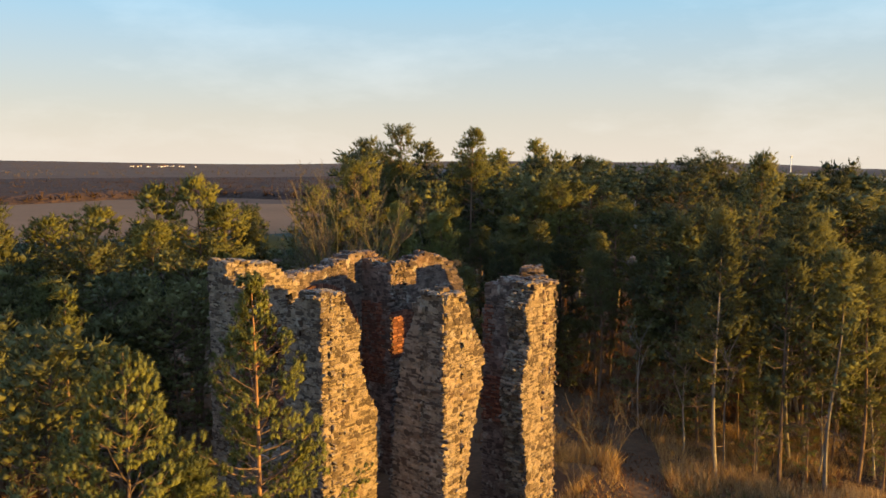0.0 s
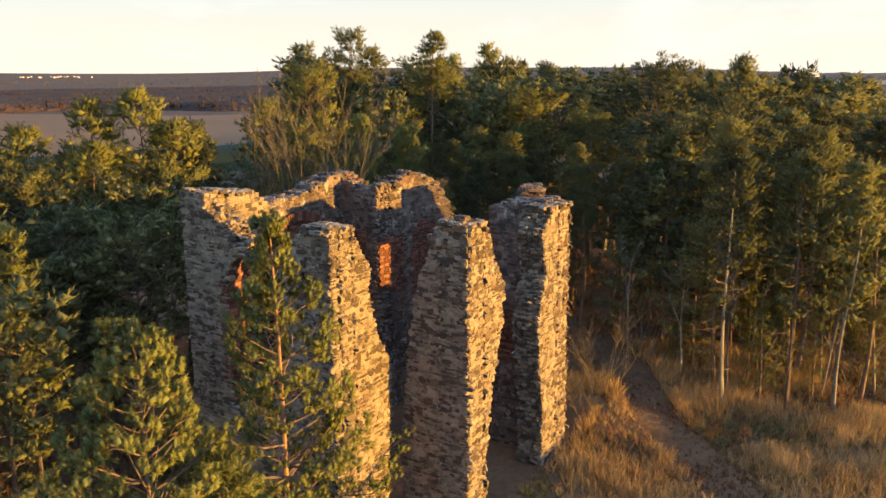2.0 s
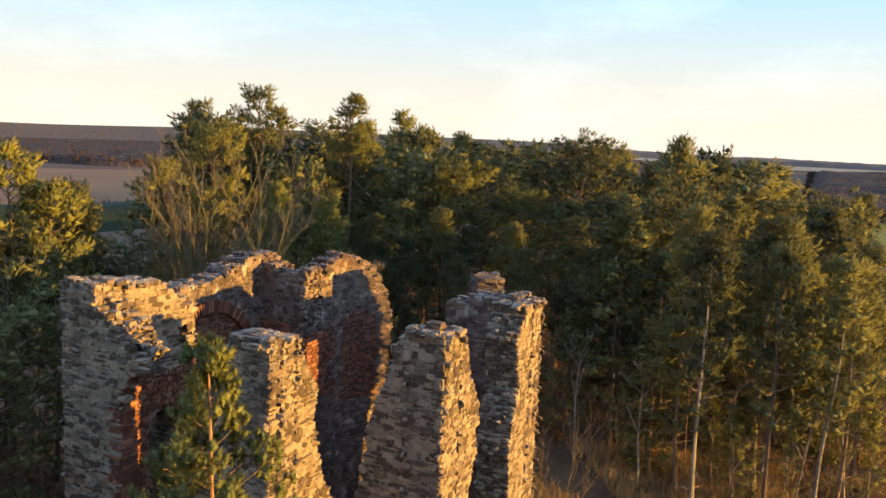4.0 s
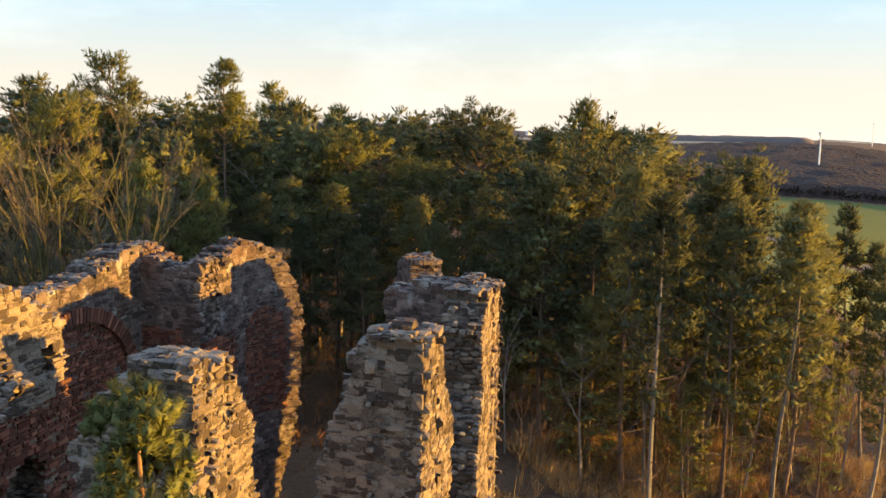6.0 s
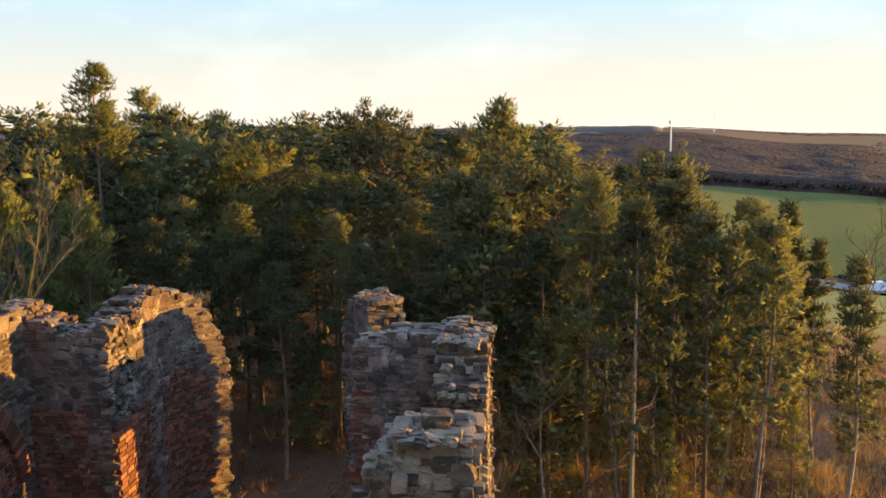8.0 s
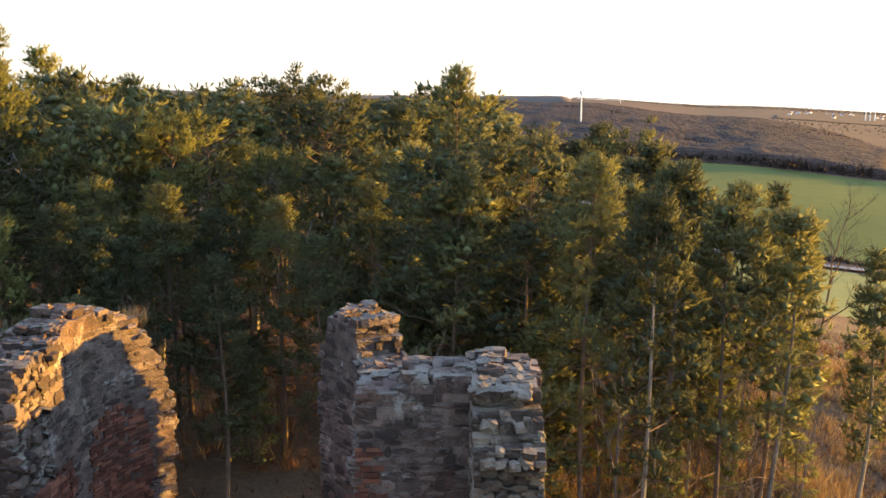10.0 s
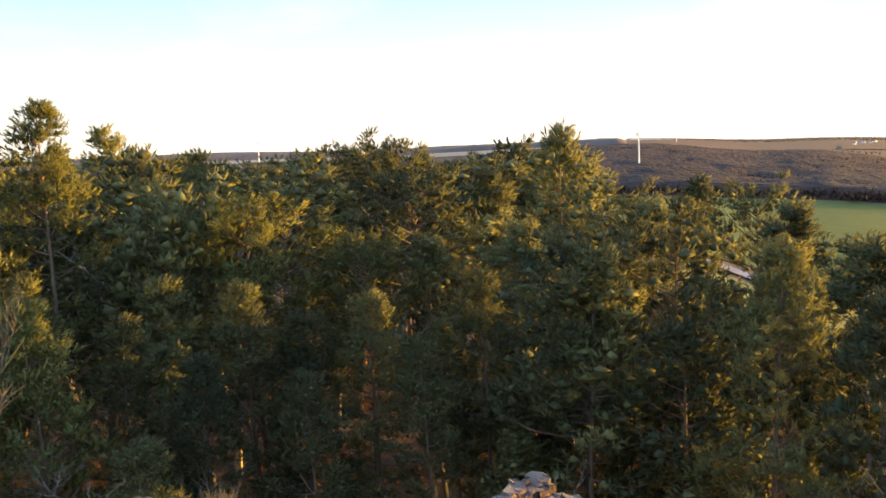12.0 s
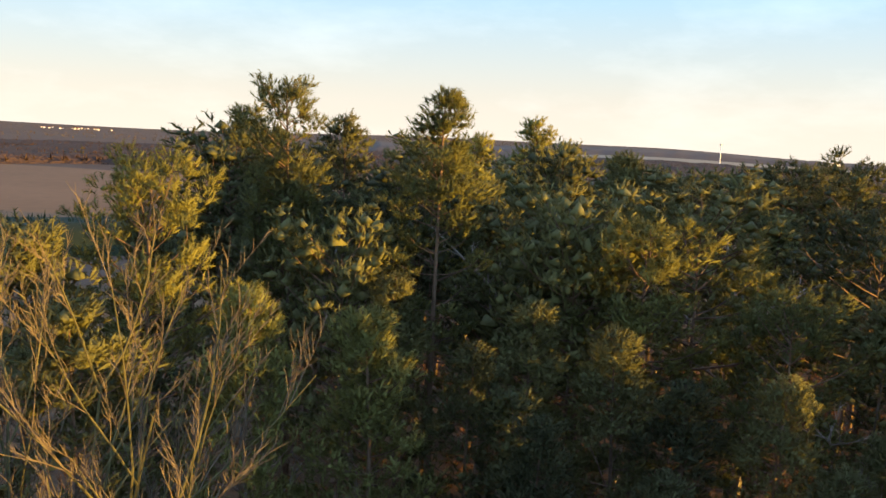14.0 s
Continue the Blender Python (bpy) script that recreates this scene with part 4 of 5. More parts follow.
def stand(tree, x, y, top=None, base_height=9.0, turn=0.0, wide=1.0):
    """Where a tree stands, scaled so that it reaches the height top."""
    z = land(x, y)
    s = 1.0 if top is None else max(0.45, (top - z) / base_height)
    w = s * wide
    return Matrix.LocRotScale((x, y, z - 0.05), Euler((0, 0, turn)), (w, w, s))


PINE_LABELS = ("slender Scots pine with grey-green needles in the wood", "pine with a long bare trunk at the wood's edge",
               "dense dark green pine among others")
kinds = [
    pine(9.0, 0.26, 1.9, 11, NEEDLE, shape="cone"),
    pine(9.0, 0.38, 1.7, 12, NEEDLE, shape="cone", dead=14),
    pine(9.0, 0.24, 2.0, 13, NEEDLE, shape="cone", dead=8, layered=0.25),
    pine(9.0, 0.38, 1.9, 14, NEEDLE, shape="round", dead=12),
    pine(9.0, 0.36, 1.5, 15, NEEDLE, shape="cone", lean=0.6, dead=16, sparse=0.25, bark=GREY_BARK),
    pine(9.0, 0.32, 2.1, 16, NEEDLE, shape="round", dead=10, sparse=0.2, layered=0.2),
    pine(9.0, 0.40, 1.6, 17, NEEDLE, shape="ragged", dead=20, sparse=0.25, lean=0.7, bark=GREY_BARK),
]
FINE = dict(shoot=0.20, plump=0.24, blades=22, needle=0.085, width=0.0095, heart=0.34, fan=16, twig_gap=0.30, puff=0.28, dense=0.26)
fine = [
    pine(9.0, 0.30, 1.7, 24, NEEDLE, shape="cone", dead=10, **FINE),
    pine(9.0, 0.30, 1.45, 25, NEEDLE_SUNLIT, shape="round", dead=10, **FINE),
    pine(11.0, 0.40, 1.6, 26, NEEDLE_SUNLIT, shape="cone", dead=22, lean=0.4, **FINE),
    pine(11.0, 0.42, 1.3, 27, NEEDLE_SUNLIT, shape="flat", dead=26, lean=0.5, sparse=0.15, **FINE),
]
slim = pine(9.0, 0.30, 0.95, 28, NEEDLE, shape="cone", dead=14, lean=0.45, sparse=0.2, puff=0.26, bark=GREY_BARK)
behind = [
    pine(9.0, 0.36, 1.9, 18, NEEDLE, shape="cone", dead=4, shoot=0.32, fan=9, blades=11, needle=0.13, width=0.0160, twig_gap=0.5, puff=0.42, heart=0.36, dense=0.56),
    pine(9.0, 0.42, 2.1, 19, NEEDLE, shape="round", dead=4, shoot=0.32, fan=9, blades=11, needle=0.13, width=0.0160, twig_gap=0.5, puff=0.42, heart=0.36, dense=0.56),
    pine(9.0, 0.40, 2.0, 20, NEEDLE, shape="flat", dead=4, shoot=0.32, fan=9, blades=11, needle=0.13, width=0.0160, twig_gap=0.5, puff=0.42, heart=0.36, dense=0.56),
]
yellow = [
    pine(11.0, 0.38, 1.8, 21, NEEDLE_SUNLIT, shape="cone", dead=22, lean=0.4),
    pine(11.0, 0.36, 1.9, 22, NEEDLE_SUNLIT, shape="cone", dead=22, lean=0.4, sparse=0.15),
    pine(9.0, 0.30, 1.9, 23, NEEDLE_SUNLIT, shape="cone", dead=6, layered=0.2),
]
low = [
    pine(7.5, 0.10, 1.7, 31, NEEDLE, shape="cone", dead=3),
    pine(7.5, 0.12, 1.5, 32, NEEDLE_NEAR, shape="cone", dead=2, lift=1.0, whorl=0.42, shoot=0.21, plump=0.24, blades=26, needle=0.085, width=0.0090, heart=0.3, fan=12, twig_gap=0.30, puff=0.24, dense=0.26),
    pine(7.5, 0.14, 1.0, 33, NEEDLE_NEAR, shape="cone", dead=6, layered=0.5, lift=0.5, whorl=0.5, shoot=0.2, plump=0.24, blades=26, needle=0.085, width=0.0090, heart=0.3, fan=7, twig_gap=0.3, puff=0.16),
]
grey = [bare_tree(9.5, 41, 1, mats=(GREY_BARK, GREY_BARK), levels=3, fork=(4, 6), splay=0.85, name="leafless_tree", short=0.7),
        bare_tree(9.5, 42, 1, mats=(GREY_BARK, GREY_BARK), levels=3, fork=(4, 6), splay=0.95, name="leafless_tree", short=0.7)]
base_of = {}
for t in kinds + behind + low:
    base_of[t.name] = 7.5 if t in low else 9.0
for t, hgt in zip(yellow + fine, (11.0, 11.0, 9.0, 9.0, 9.0, 11.0, 11.0)):
    base_of[t.name] = hgt
base_of[slim.name] = 9.0
for t in grey:
    base_of[t.name] = 9.5

# trees whose place is known: x, y, height of the top, kind
KNOWN = [
    (2.3, 42.3, 12.4, fine[2]), (7.3, 55.3, 12.3, yellow[1]), (15.3, 37.6, 11.3, kinds[0]), (0.5, 37.3, 8.6, low[1]), (-1.3, 36.4, 9.1, low[1]),
    (6.6, 40.2, 9.6, fine[1]), (0.1, 54.6, 12.1, kinds[0]), (-1.4, 45.4, 12.6, fine[3]), (-3.9, 61.5, 12.4, kinds[2]), (13.4, 70.6, 11.2, kinds[1]),
    (23.6, 63.7, 9.8, kinds[0]), (23.9, 47.6, 9.9, kinds[2]), (24.4, 39.9, 8.4, kinds[0]), (5.0, 37.6, 8.2, fine[0]), (10.5, 43.3, 8.9, yellow[2]),
    (9.7, 27.4, 9.3, fine[0]), (13.1, 28.1, 8.8, kinds[4]), (13.8, 25.6, 8.0, fine[0]), (16.0, 35.0, 9.1, kinds[0]), (10.1, 31.9, 8.6, kinds[3]),
    (12.2, 27.1, 8.9, kinds[4]), (11.9, 31.1, 8.8, kinds[5]), (9.6, 31.4, 8.8, kinds[2]), (16.4, 27.8, 8.2, fine[0]), (18.8, 32.2, 8.4, slim),
    (18.1, 32.1, 8.8, kinds[1]), (25.7, 36.0, 6.9, slim), (30.5, 43.6, 8.7, kinds[2]), (9.3, 34.4, 8.2, fine[0]), (24.2, 42.3, 8.1, kinds[5]),
    (13.8, 29.6, 8.3, kinds[0]), (12.2, 24.6, 8.3, kinds[6]), (8.6, 38.2, 8.6, fine[1]), (17.9, 43.6, 9.3, yellow[0]), (12.8, 41.6, 9.5, kinds[3]),
    (16.7, 68.8, 10.4, kinds[1]), (17.8, 53.4, 10.3, kinds[3]), (20.2, 52.9, 10.0, kinds[0]), (23.4, 52.6, 9.9, kinds[2]), (13.1, 38.1, 7.7, kinds[5]),
    (8.3, 41.8, 9.8, kinds[5]), (11.3, 54.4, 11.0, kinds[4]), (17.4, 50.0, 10.4, kinds[3]), (17.5, 43.2, 9.8, kinds[1]), (-1.3, 46.0, 10.8, kinds[2]),
    (4.6, 50.5, 11.6, yellow[1]), (10.9, 25.0, 8.4, kinds[1]), (9.1, 25.6, 8.7, kinds[4]), (18.6, 26.9, 6.9, slim), (18.55, 28.0, 7.95, slim),
    (14.9, 23.9, 7.2, slim), (-10.6, 32.1, 10.0, yellow[2]), (-9.0, 31.8, 10.3, yellow[2]), (-8.0, 36.8, 8.9, kinds[2]), (-7.2, 33.6, 8.3, low[0]),
    (-11.6, 33.4, 8.4, kinds[0]), (-14.0, 26.7, 9.4, kinds[2]), (-15.8, 28.0, 9.0, yellow[2]), (-11.0, 23.6, 7.6, low[1]), (-7.6, 23.6, 7.0, kinds[3]),
    (-9.3, 26.0, 7.2, low[0]), (-8.2, 28.2, 7.4, kinds[5]), (-11.8, 28.4, 7.6, kinds[3]), (-5.4, 38.4, 9.7, kinds[2]), (-3.3, 39.2, 10.6, fine[1]),
    (-12.4, 19.4, 5.6, low[0]), (-9.0, 19.7, 7.9, low[2]), (-14.2, 22.0, 6.6, kinds[3]), (-4.6, 44.5, 9.4, kinds[2]),
    (-12.4, 31.2, 9.2, yellow[2]), (-7.8, 31.4, 9.3, yellow[2]), (-13.8, 30.0, 8.9, yellow[2]), (-9.9, 29.8, 8.8, yellow[2]),
]
rnd = random.Random(77)
placed = []
used = set()


def plant(kind, x, y, top, label, group, widths=(0.85, 0.95, 1.05, 1.2, 1.4)):
    m = stand(kind, x, y, top, base_of[kind.name], rnd.uniform(0, 6.3), rnd.choice(widths))
    ob = copy_thing(kind, m) if kind.name in used else kind
    used.add(kind.name)
    ob.matrix_basis = m
    tagged(ob, label, "tree", group)
    placed.append((x, y))
    return ob


for x, y, top, kind in KNOWN:
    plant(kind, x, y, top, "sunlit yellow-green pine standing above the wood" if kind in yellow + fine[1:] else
          ("young pine with foliage down to the ground" if kind in low else "slender Scots pine with a bare lower trunk"), "pines of the wood", (0.95, 1.05, 1.15))


def in_wood(x, y):
    """The wood: right of the ruin and behind it, with a path and clearing left open."""
    if y < 24 or y > 76 or math.hypot(x - 4.5, y - 26.5) < 4.4:
        return False
    if x < -5.5 + 0.02 * (y - 30) or x > 13 + 0.62 * (y - 22):
        return False
    if y < 29.5 and x < 9.0 + max(0, 26.5 - y) * 1.2:
        return False
    if y < 34 and x < 3.2:
        return False
    return abs(x - (5.6 + 0.18 * (y - 26))) > 1.3 or y > 36


tries = 0
while len(placed) < 192 and tries < 9000:
    tries += 1
    x, y = rnd.uniform(-7, 44), 24 + 52 * rnd.random() ** 1.1
    if not in_wood(x, y) or min((x - p) ** 2 + (y - q) ** 2 for p, q in placed) < (1.7 if y < 45 else 2.1) ** 2:
        continue
    top = 7.7 + rnd.uniform(-1.6, 1.2) + 2.0 * min(1, max(0, (y - 36) / 16)) - 0.045 * max(0, x - 14)
    kind = rnd.choice(behind if y > 40 or x > 24 else kinds) if rnd.random() < 0.9 else rnd.choice(grey)
    plant(kind, x, y, top, "leafless grey tree among the pines" if kind in grey else rnd.choice(PINE_LABELS), "pines of the wood")
# young growth under the tall pines
count = 0
while count < 34:
    x, y = rnd.uniform(9.5, 30), rnd.uniform(25, 42)
    if not in_wood(x, y) or min((x - p) ** 2 + (y - q) ** 2 for p, q in placed) < 0.8 ** 2:
        continue
    plant(rnd.choice(behind), x, y, land(x, y) + rnd.uniform(3.6, 5.4), "small dark pine under the taller ones", "pines of the wood")
    count += 1
# the dark pines left of the choir
count = 0
while count < 34:
    x, y = rnd.uniform(-19, -5.8), rnd.uniform(17.5, 36)
    if min((x - p) ** 2 + (y - q) ** 2 for p, q in placed) < 1.4 ** 2 or (x > -8.2 and y < 29) or (x > -6.5 and y < 33):
        continue
    plant(rnd.choice((behind[0], behind[1], kinds[3], behind[2], low[0])), x, y, rnd.uniform(5.6, 7.3), "dark shaded pine beside the choir", "pines of the wood")
    count += 1
for x, y in ((9.6, 28.8), (11.4, 26.6), (13.2, 31.0), (15.6, 29.4), (8.4, 32.6), (17.8, 29.0), (10.8, 34.0), (19.6, 31.0), (6.2, 35.5), (14.6, 26.8), (3.0, 37.2)):
    plant(low[0], x, y, rnd.uniform(3.2, 6.0), "small dark pine under the taller ones", "pines of the wood")
for x, y, top in ((1.4, 33.6, 6.6), (3.1, 35.2, 7.4), (4.7, 34.2, 6.9), (5.9, 36.4, 7.6), (2.4, 37.6, 7.9), (7.0, 33.6, 7.2), (3.9, 39.4, 8.3), (1.2, 40.6, 8.6), (7.4, 36.0, 7.8)):
    plant(fine[0], x, y, top, "dark shaded pine behind the apse", "pines of the wood", (0.95, 1.05, 1.15))
for x, y, top in ((0.9, 45.6, 12.1), (4.2, 46.8, 12.4), (12.5, 47.0, 11.5), (7.6, 45.0, 10.4), (10.4, 38.0, 9.0), (12.0, 36.0, 8.6)):
    plant(grey[0] if x < 8 else grey[1], x, y, top, "pale leafless tree standing among pines", "pines of the wood")

# thin leafless stems and small pines along the edge of the wood
for x, y, top in ((9.7, 26.5, 7.6), (10.6, 26.0, 6.2), (12.6, 25.9, 6.8), (8.9, 28.2, 6.4), (14.6, 26.0, 6.0), (11.6, 28.4, 7.2), (16.0, 25.6, 5.6), (13.4, 27.2, 6.9), (7.9, 30.6, 6.6), (17.8, 27.0, 5.8)):
    plant(grey[int(x * 10) % 2], x, y, top, "thin leafless grey tree at the wood's edge", "pines of the wood", (0.55, 0.65, 0.75))
for x, y, top in ((10.3, 25.6, 3.4), (12.0, 25.4, 3.0), (14.2, 24.9, 3.2), (9.3, 29.6, 3.6), (16.8, 26.4, 2.9), (11.0, 27.6, 4.2)):
    plant(low[2], x, y, top, "small ragged pine at the wood's edge", "pines of the wood", (1.1, 1.3))

# the two young pines that stand before the choir
near_a = pine(7.4, 0.10, 2.2, 51, NEEDLE_NEAR, shape="cone", dead=2, lean=0.25, name="young_pine", puff=0.0, shoot=0.14, plump=0.32, heart=0.75, blades=64, needle=0.060, width=0.0068,
              fan=4, twig_gap=0.15, lift=1.7, whorl=0.36, arms=(4, 6), sparse=0.08, thin_low=0.8)
near_a.matrix_basis = stand(near_a, -5.1, 12.5, 8.05, 7.4, 0.6)
tagged(near_a, "bushy young pine with upright shoots before the choir", "tree", "young pines by the choir")
near_b = pine(8.4, 0.12, 3.0, 52, NEEDLE_NEAR, shape="spire", dead=3, lean=0.3, name="young_pine", puff=0.0, shoot=0.13, plump=0.33, heart=0.75, blades=60, needle=0.058, width=0.0066,
              fan=5, twig_gap=0.10, lift=1.4, whorl=0.40, arms=(4, 6), sparse=0.12, thin_low=0.75, bark=PINE_RED)
near_b.matrix_basis = stand(near_b, -3.65, 15.0, 8.76, 8.4, 2.2)
tagged(near_b, "young pine growing close against the choir wall", "tree", "young pines by the choir")
for x, y, top in ((-4.2, 12.6, 6.3),):
    ob = copy_thing(low[1], Matrix.Identity(4))
    ob.matrix_basis = stand(low[1], x, y, top, 7.5, x * 3, 1.1)
    tagged(ob, "bushy young pine among others", "tree", "young pines by the choir")

# the many-stemmed bare tree behind the choir
shrub = bare_tree(10.0, 61, 16, 0.30, (MOSS_BARK, TWIG), levels=3, fork=(7, 9), name="many_stemmed_tree", splay=0.42, short=0.6, taper=(0.34, 0.48), finest=0.006, girth=0.0046, low_fork=0.25)
shrub.matrix_basis = Matrix.Translation((-3.6, 33.1, land(-3.6, 33.1))) @ Matrix.Diagonal((0.95, 0.95, 0.9, 1))
tagged(shrub, "leafless many-stemmed tree with algae-green bark behind the ruin", "tree")
thicket = bare_tree(2.6, 62, 8, 0.6, (TWIG, TWIG), levels=2, fork=(5, 7), name="bare_shrub", splay=0.6, short=0.8)
thicket.matrix_basis = Matrix.Translation((5.6, 26.6, land(5.6, 26.6)))
tagged(thicket, "leafless brown shrub beside the end wall", "shrub", "bare shrubs")
for i in range(34):
    x, y = rnd.choice(((rnd.uniform(8, 22), rnd.uniform(24, 34)), (rnd.uniform(-16, -7), rnd.uniform(14, 24)), (rnd.uniform(19, 27), rnd.uniform(25, 33)), (rnd.uniform(2, 12), rnd.uniform(33, 44))))
    s = rnd.uniform(0.5, 1.1)
    copy_thing(thicket, Matrix.LocRotScale((x, y, land(x, y)), Euler((0, 0, rnd.uniform(0, 6))), (s * 1.1, s * 1.1, s)))
for i in range(7):
    x, y, s = 4.3 + rnd.uniform(-0.9, 1.1), 24.9 + rnd.uniform(-0.9, 1.2), rnd.uniform(0.3, 0.5)
    copy_thing(thicket, Matrix.LocRotScale((x, y, land(x, y)), Euler((0, 0, rnd.uniform(0, 6))), (s * 1.2, s * 1.2, s)))
big = bare_tree(6.5, 63, 1, mats=(BARK, TWIG), levels=4, fork=(4, 6), splay=0.75, name="oak_tree")
big.matrix_basis = Matrix.Translation((27.0, 30.5, land(27.0, 30.5)))
tagged(big, "dark leafless oak at the foot of the slope", "tree")


# ---- grass ----
def grass(name, mat, count, area, height, seed, label, test=None, clump=11, blade=0.013):
    rng = random.Random(seed)
    tufts = []
    while len(tufts) < count:
        x, y = rng.uniform(area[0], area[2]), rng.uniform(area[1], area[3])
        if test and not test(x, y):
            continue
        patch = noise.noise((x * 0.45, y * 0.45, seed))
        if patch < rng.uniform(-0.5, 0.2):
            continue
        tufts.append(((x, y, land(x, y)), (rng.uniform(-.4, .4), rng.uniform(-.4, .4), 1.0), rng.uniform(0.6, 1.3) * (1 + patch)))
    ob = new(name, tufts_mesh(name, mat, tufts, clump, height, blade, seed, 0.5, 0.15))
    return tagged(ob, label, "grass", kind="stuff")


def clear_of_walls(x, y):
    if abs(x - (6.5 + 0.06 * (y - 20) + 0.25 * math.sin(y * 0.7))) < 0.75 and y < 33:
        return False
    q = Vector((x, y)) - CORNER
    r, l = q.dot(ER), q.dot(EL)
    return not (-2.5 < r < 8.5 and -0.1 < l < 7.9)


grass("dry_grass", DRY_GRASS, 8500, (2.5, 17, 15, 31), 0.36, 5, "tall straw-coloured dry grass by the ruin", clear_of_walls)
grass("slope_grass", DRY_GRASS, 5000, (15, 17, 34, 31), 0.36, 6, "straw-coloured dry grass on the open slope")
grass("short_grass", GREEN_GRASS, 9000, (-2, 12, 13, 27), 0.13, 7, "short dull green grass before the nave", clear_of_walls)
grass("undergrowth", LEAF_LITTER, 12000, (-16, 22, 40, 62), 0.26, 8, "rusty bracken and grass under the trees", clear_of_walls)
grass("undergrowth", LEAF_LITTER, 3500, (-18, 8, -4, 26), 0.4, 9, "rusty undergrowth beside the choir", clear_of_walls)
grass("path_litter", LEAF_LITTER, 3000, (5.2, 16, 8.4, 34), 0.10, 12, "trampled leaf litter on the path", lambda x, y: True, 8, 0.016)
tops = [plan(7.7 + rnd.uniform(-.15, .15), 5.5 + rnd.uniform(-.2, .2), 7.25) for _ in range(26)]
tagged(new("wall_top_grass", tufts_mesh("wall_top_grass", DRY_GRASS, [(tuple(p), (rnd.uniform(-.3, .3), rnd.uniform(-.3, .3), 1), 1.0) for p in tops], 7, 0.22, 0.014, 3, 0.35, 0.1)),
       "dry grass growing on the apse wall top", "grass", kind="stuff")
wisp = bare_tree(0.42, 71, 6, 0.35, (TWIG, TWIG), levels=2, fork=(3, 5), name="dry_weed", splay=0.5, short=0.8)
wisp.matrix_basis = Matrix.Translation(plan(7.72, 5.5, 7.42))
tagged(wisp, "withered twiggy weed rooted in the apse wall top", "plant")


# ---- the distance ----
def woods(name, mat, count, region, height, seed, label):
    """Far leafless woods: fans of thin upright branches, tree by tree."""
    rng = random.Random(seed)
    fans = []
    for _ in range(count):
        az, d = rng.uniform(region[0], region[1]), rng.uniform(0, 1)
        d = region[2](az) + (region[3](az) - region[2](az)) * d
        x, y = polar(az, d)
        fans.append(((x, y, land(x, y) + height * 0.3), (rng.uniform(-.15, .15), rng.uniform(-.15, .15), 1.0), rng.uniform(0.65, 1.25)))
    ob = new(name, tufts_mesh(name, mat, fans, 8, height * 0.45, height * 0.12, seed, 1.0, 0.15))
    return tagged(ob, label, "wood", kind="stuff")


def canopy(name, mat, region, cells, height, seed, label):
    """The closed crowns of a far wood: a lumpy sheet that falls to the ground at its edges."""
    na, nd = cells
    verts, faces = [], []
    for i in range(na + 1):
        az = region[0] + (region[1] - region[0]) * i / na
        for j in range(nd + 1):
            d = region[2](az) + (region[3](az) - region[2](az)) * j / nd
            x, y = polar(az + noise.noise((i * 0.7, j * 0.7, seed)) * 0.1, d)
            edge = min(1.0, i / 1.5, (na - i) / 1.5, j / 1.5, (nd - j) / 1.5)
            lump = 0.75 + 0.14 * noise.noise((x / 13, y / 13, seed)) + 0.22 * noise.noise((x / 60, y / 60, seed))
            verts.append((x, y, land(x, y) + height * max(0.1, lump) * edge - 0.3))
    for i in range(na):
        for j in range(nd):
            a0 = i * (nd + 1) + j
            faces.append((a0, a0 + 1, a0 + nd + 2, a0 + nd + 1))
    me = bpy.data.meshes.new(name)
    me.from_pydata(verts, [], faces)
    me.materials.append(mat)
    for p in me.polygons:
        p.use_smooth = True
    return tagged(new(name, me), label, "wood", kind="stuff")


K = lambda v: (lambda az: v)
HILL_NEAR, HILL_FAR = (lambda az: 430 - 1.0 * max(0, az - 55)), (lambda az: 440 + 380 * math.sqrt(max(0.0, 1 - ((az - 50) / 20.0) ** 2)))
WEST_NEAR = lambda az: 480 + 30 * math.sin(az * 0.3)
ROAD = lambda az: 3.6 * (62 - az) * (az < 62) - 1.6 * (az - 62) * (az >= 62)
canopy("west_wood", FAR_WOOD, (-52, 10, WEST_NEAR, K(920)), (150, 60), 6.5, 1, "brown leafless wood beyond the ploughed field")
canopy("hill_wood", FAR_WOOD, (40, 70, HILL_NEAR, HILL_FAR), (90, 60), 7.0, 5, "leafless wood covering the hill beyond the green field")
canopy("ridge_wood", HAZED_WOOD, (2, 50, K(1100), K(1500)), (160, 20), 9.0, 4, "brown wood along the far ridge")
canopy("middle_wood", FAR_WOOD, (12, 41, K(340), lambda az: 350 + 450 * min(1.0, (41 - az) / 8.0)), (100, 60), 7.0, 7, "leafless wood in the hollow behind the pines")
canopy("slope_wood", FAR_PINE, (-62, -3, K(105), K(200)), (120, 26), 4.5, 11, "dark young pines on the slope below the ruin")
woods("slope_wood", FAR_PINE, 900, (-62, -3, K(108), K(198)), 5.0, 12, "dark pine tops on the slope below the ruin")
woods("wood_crown", FAR_WOOD, 6000, (-50, 8, WEST_NEAR, K(900)), 7.5, 1, "bare crowns standing out of the leafless wood")
woods("wood_crown", FAR_PINE, 60, (-50, 8, K(520), K(880)), 8.0, 2, "dark pines within the leafless wood")
woods("far_west_wood", HAZED_WOOD, 4000, (-52, 12, K(1200), K(4200)), 6.0, 3, "hazy leafless woods of the plain")
woods("wood_crown", FAR_WOOD, 12000, (40, 69, HILL_NEAR, HILL_FAR), 6.5, 5, "bare crowns standing out of the hill's wood")
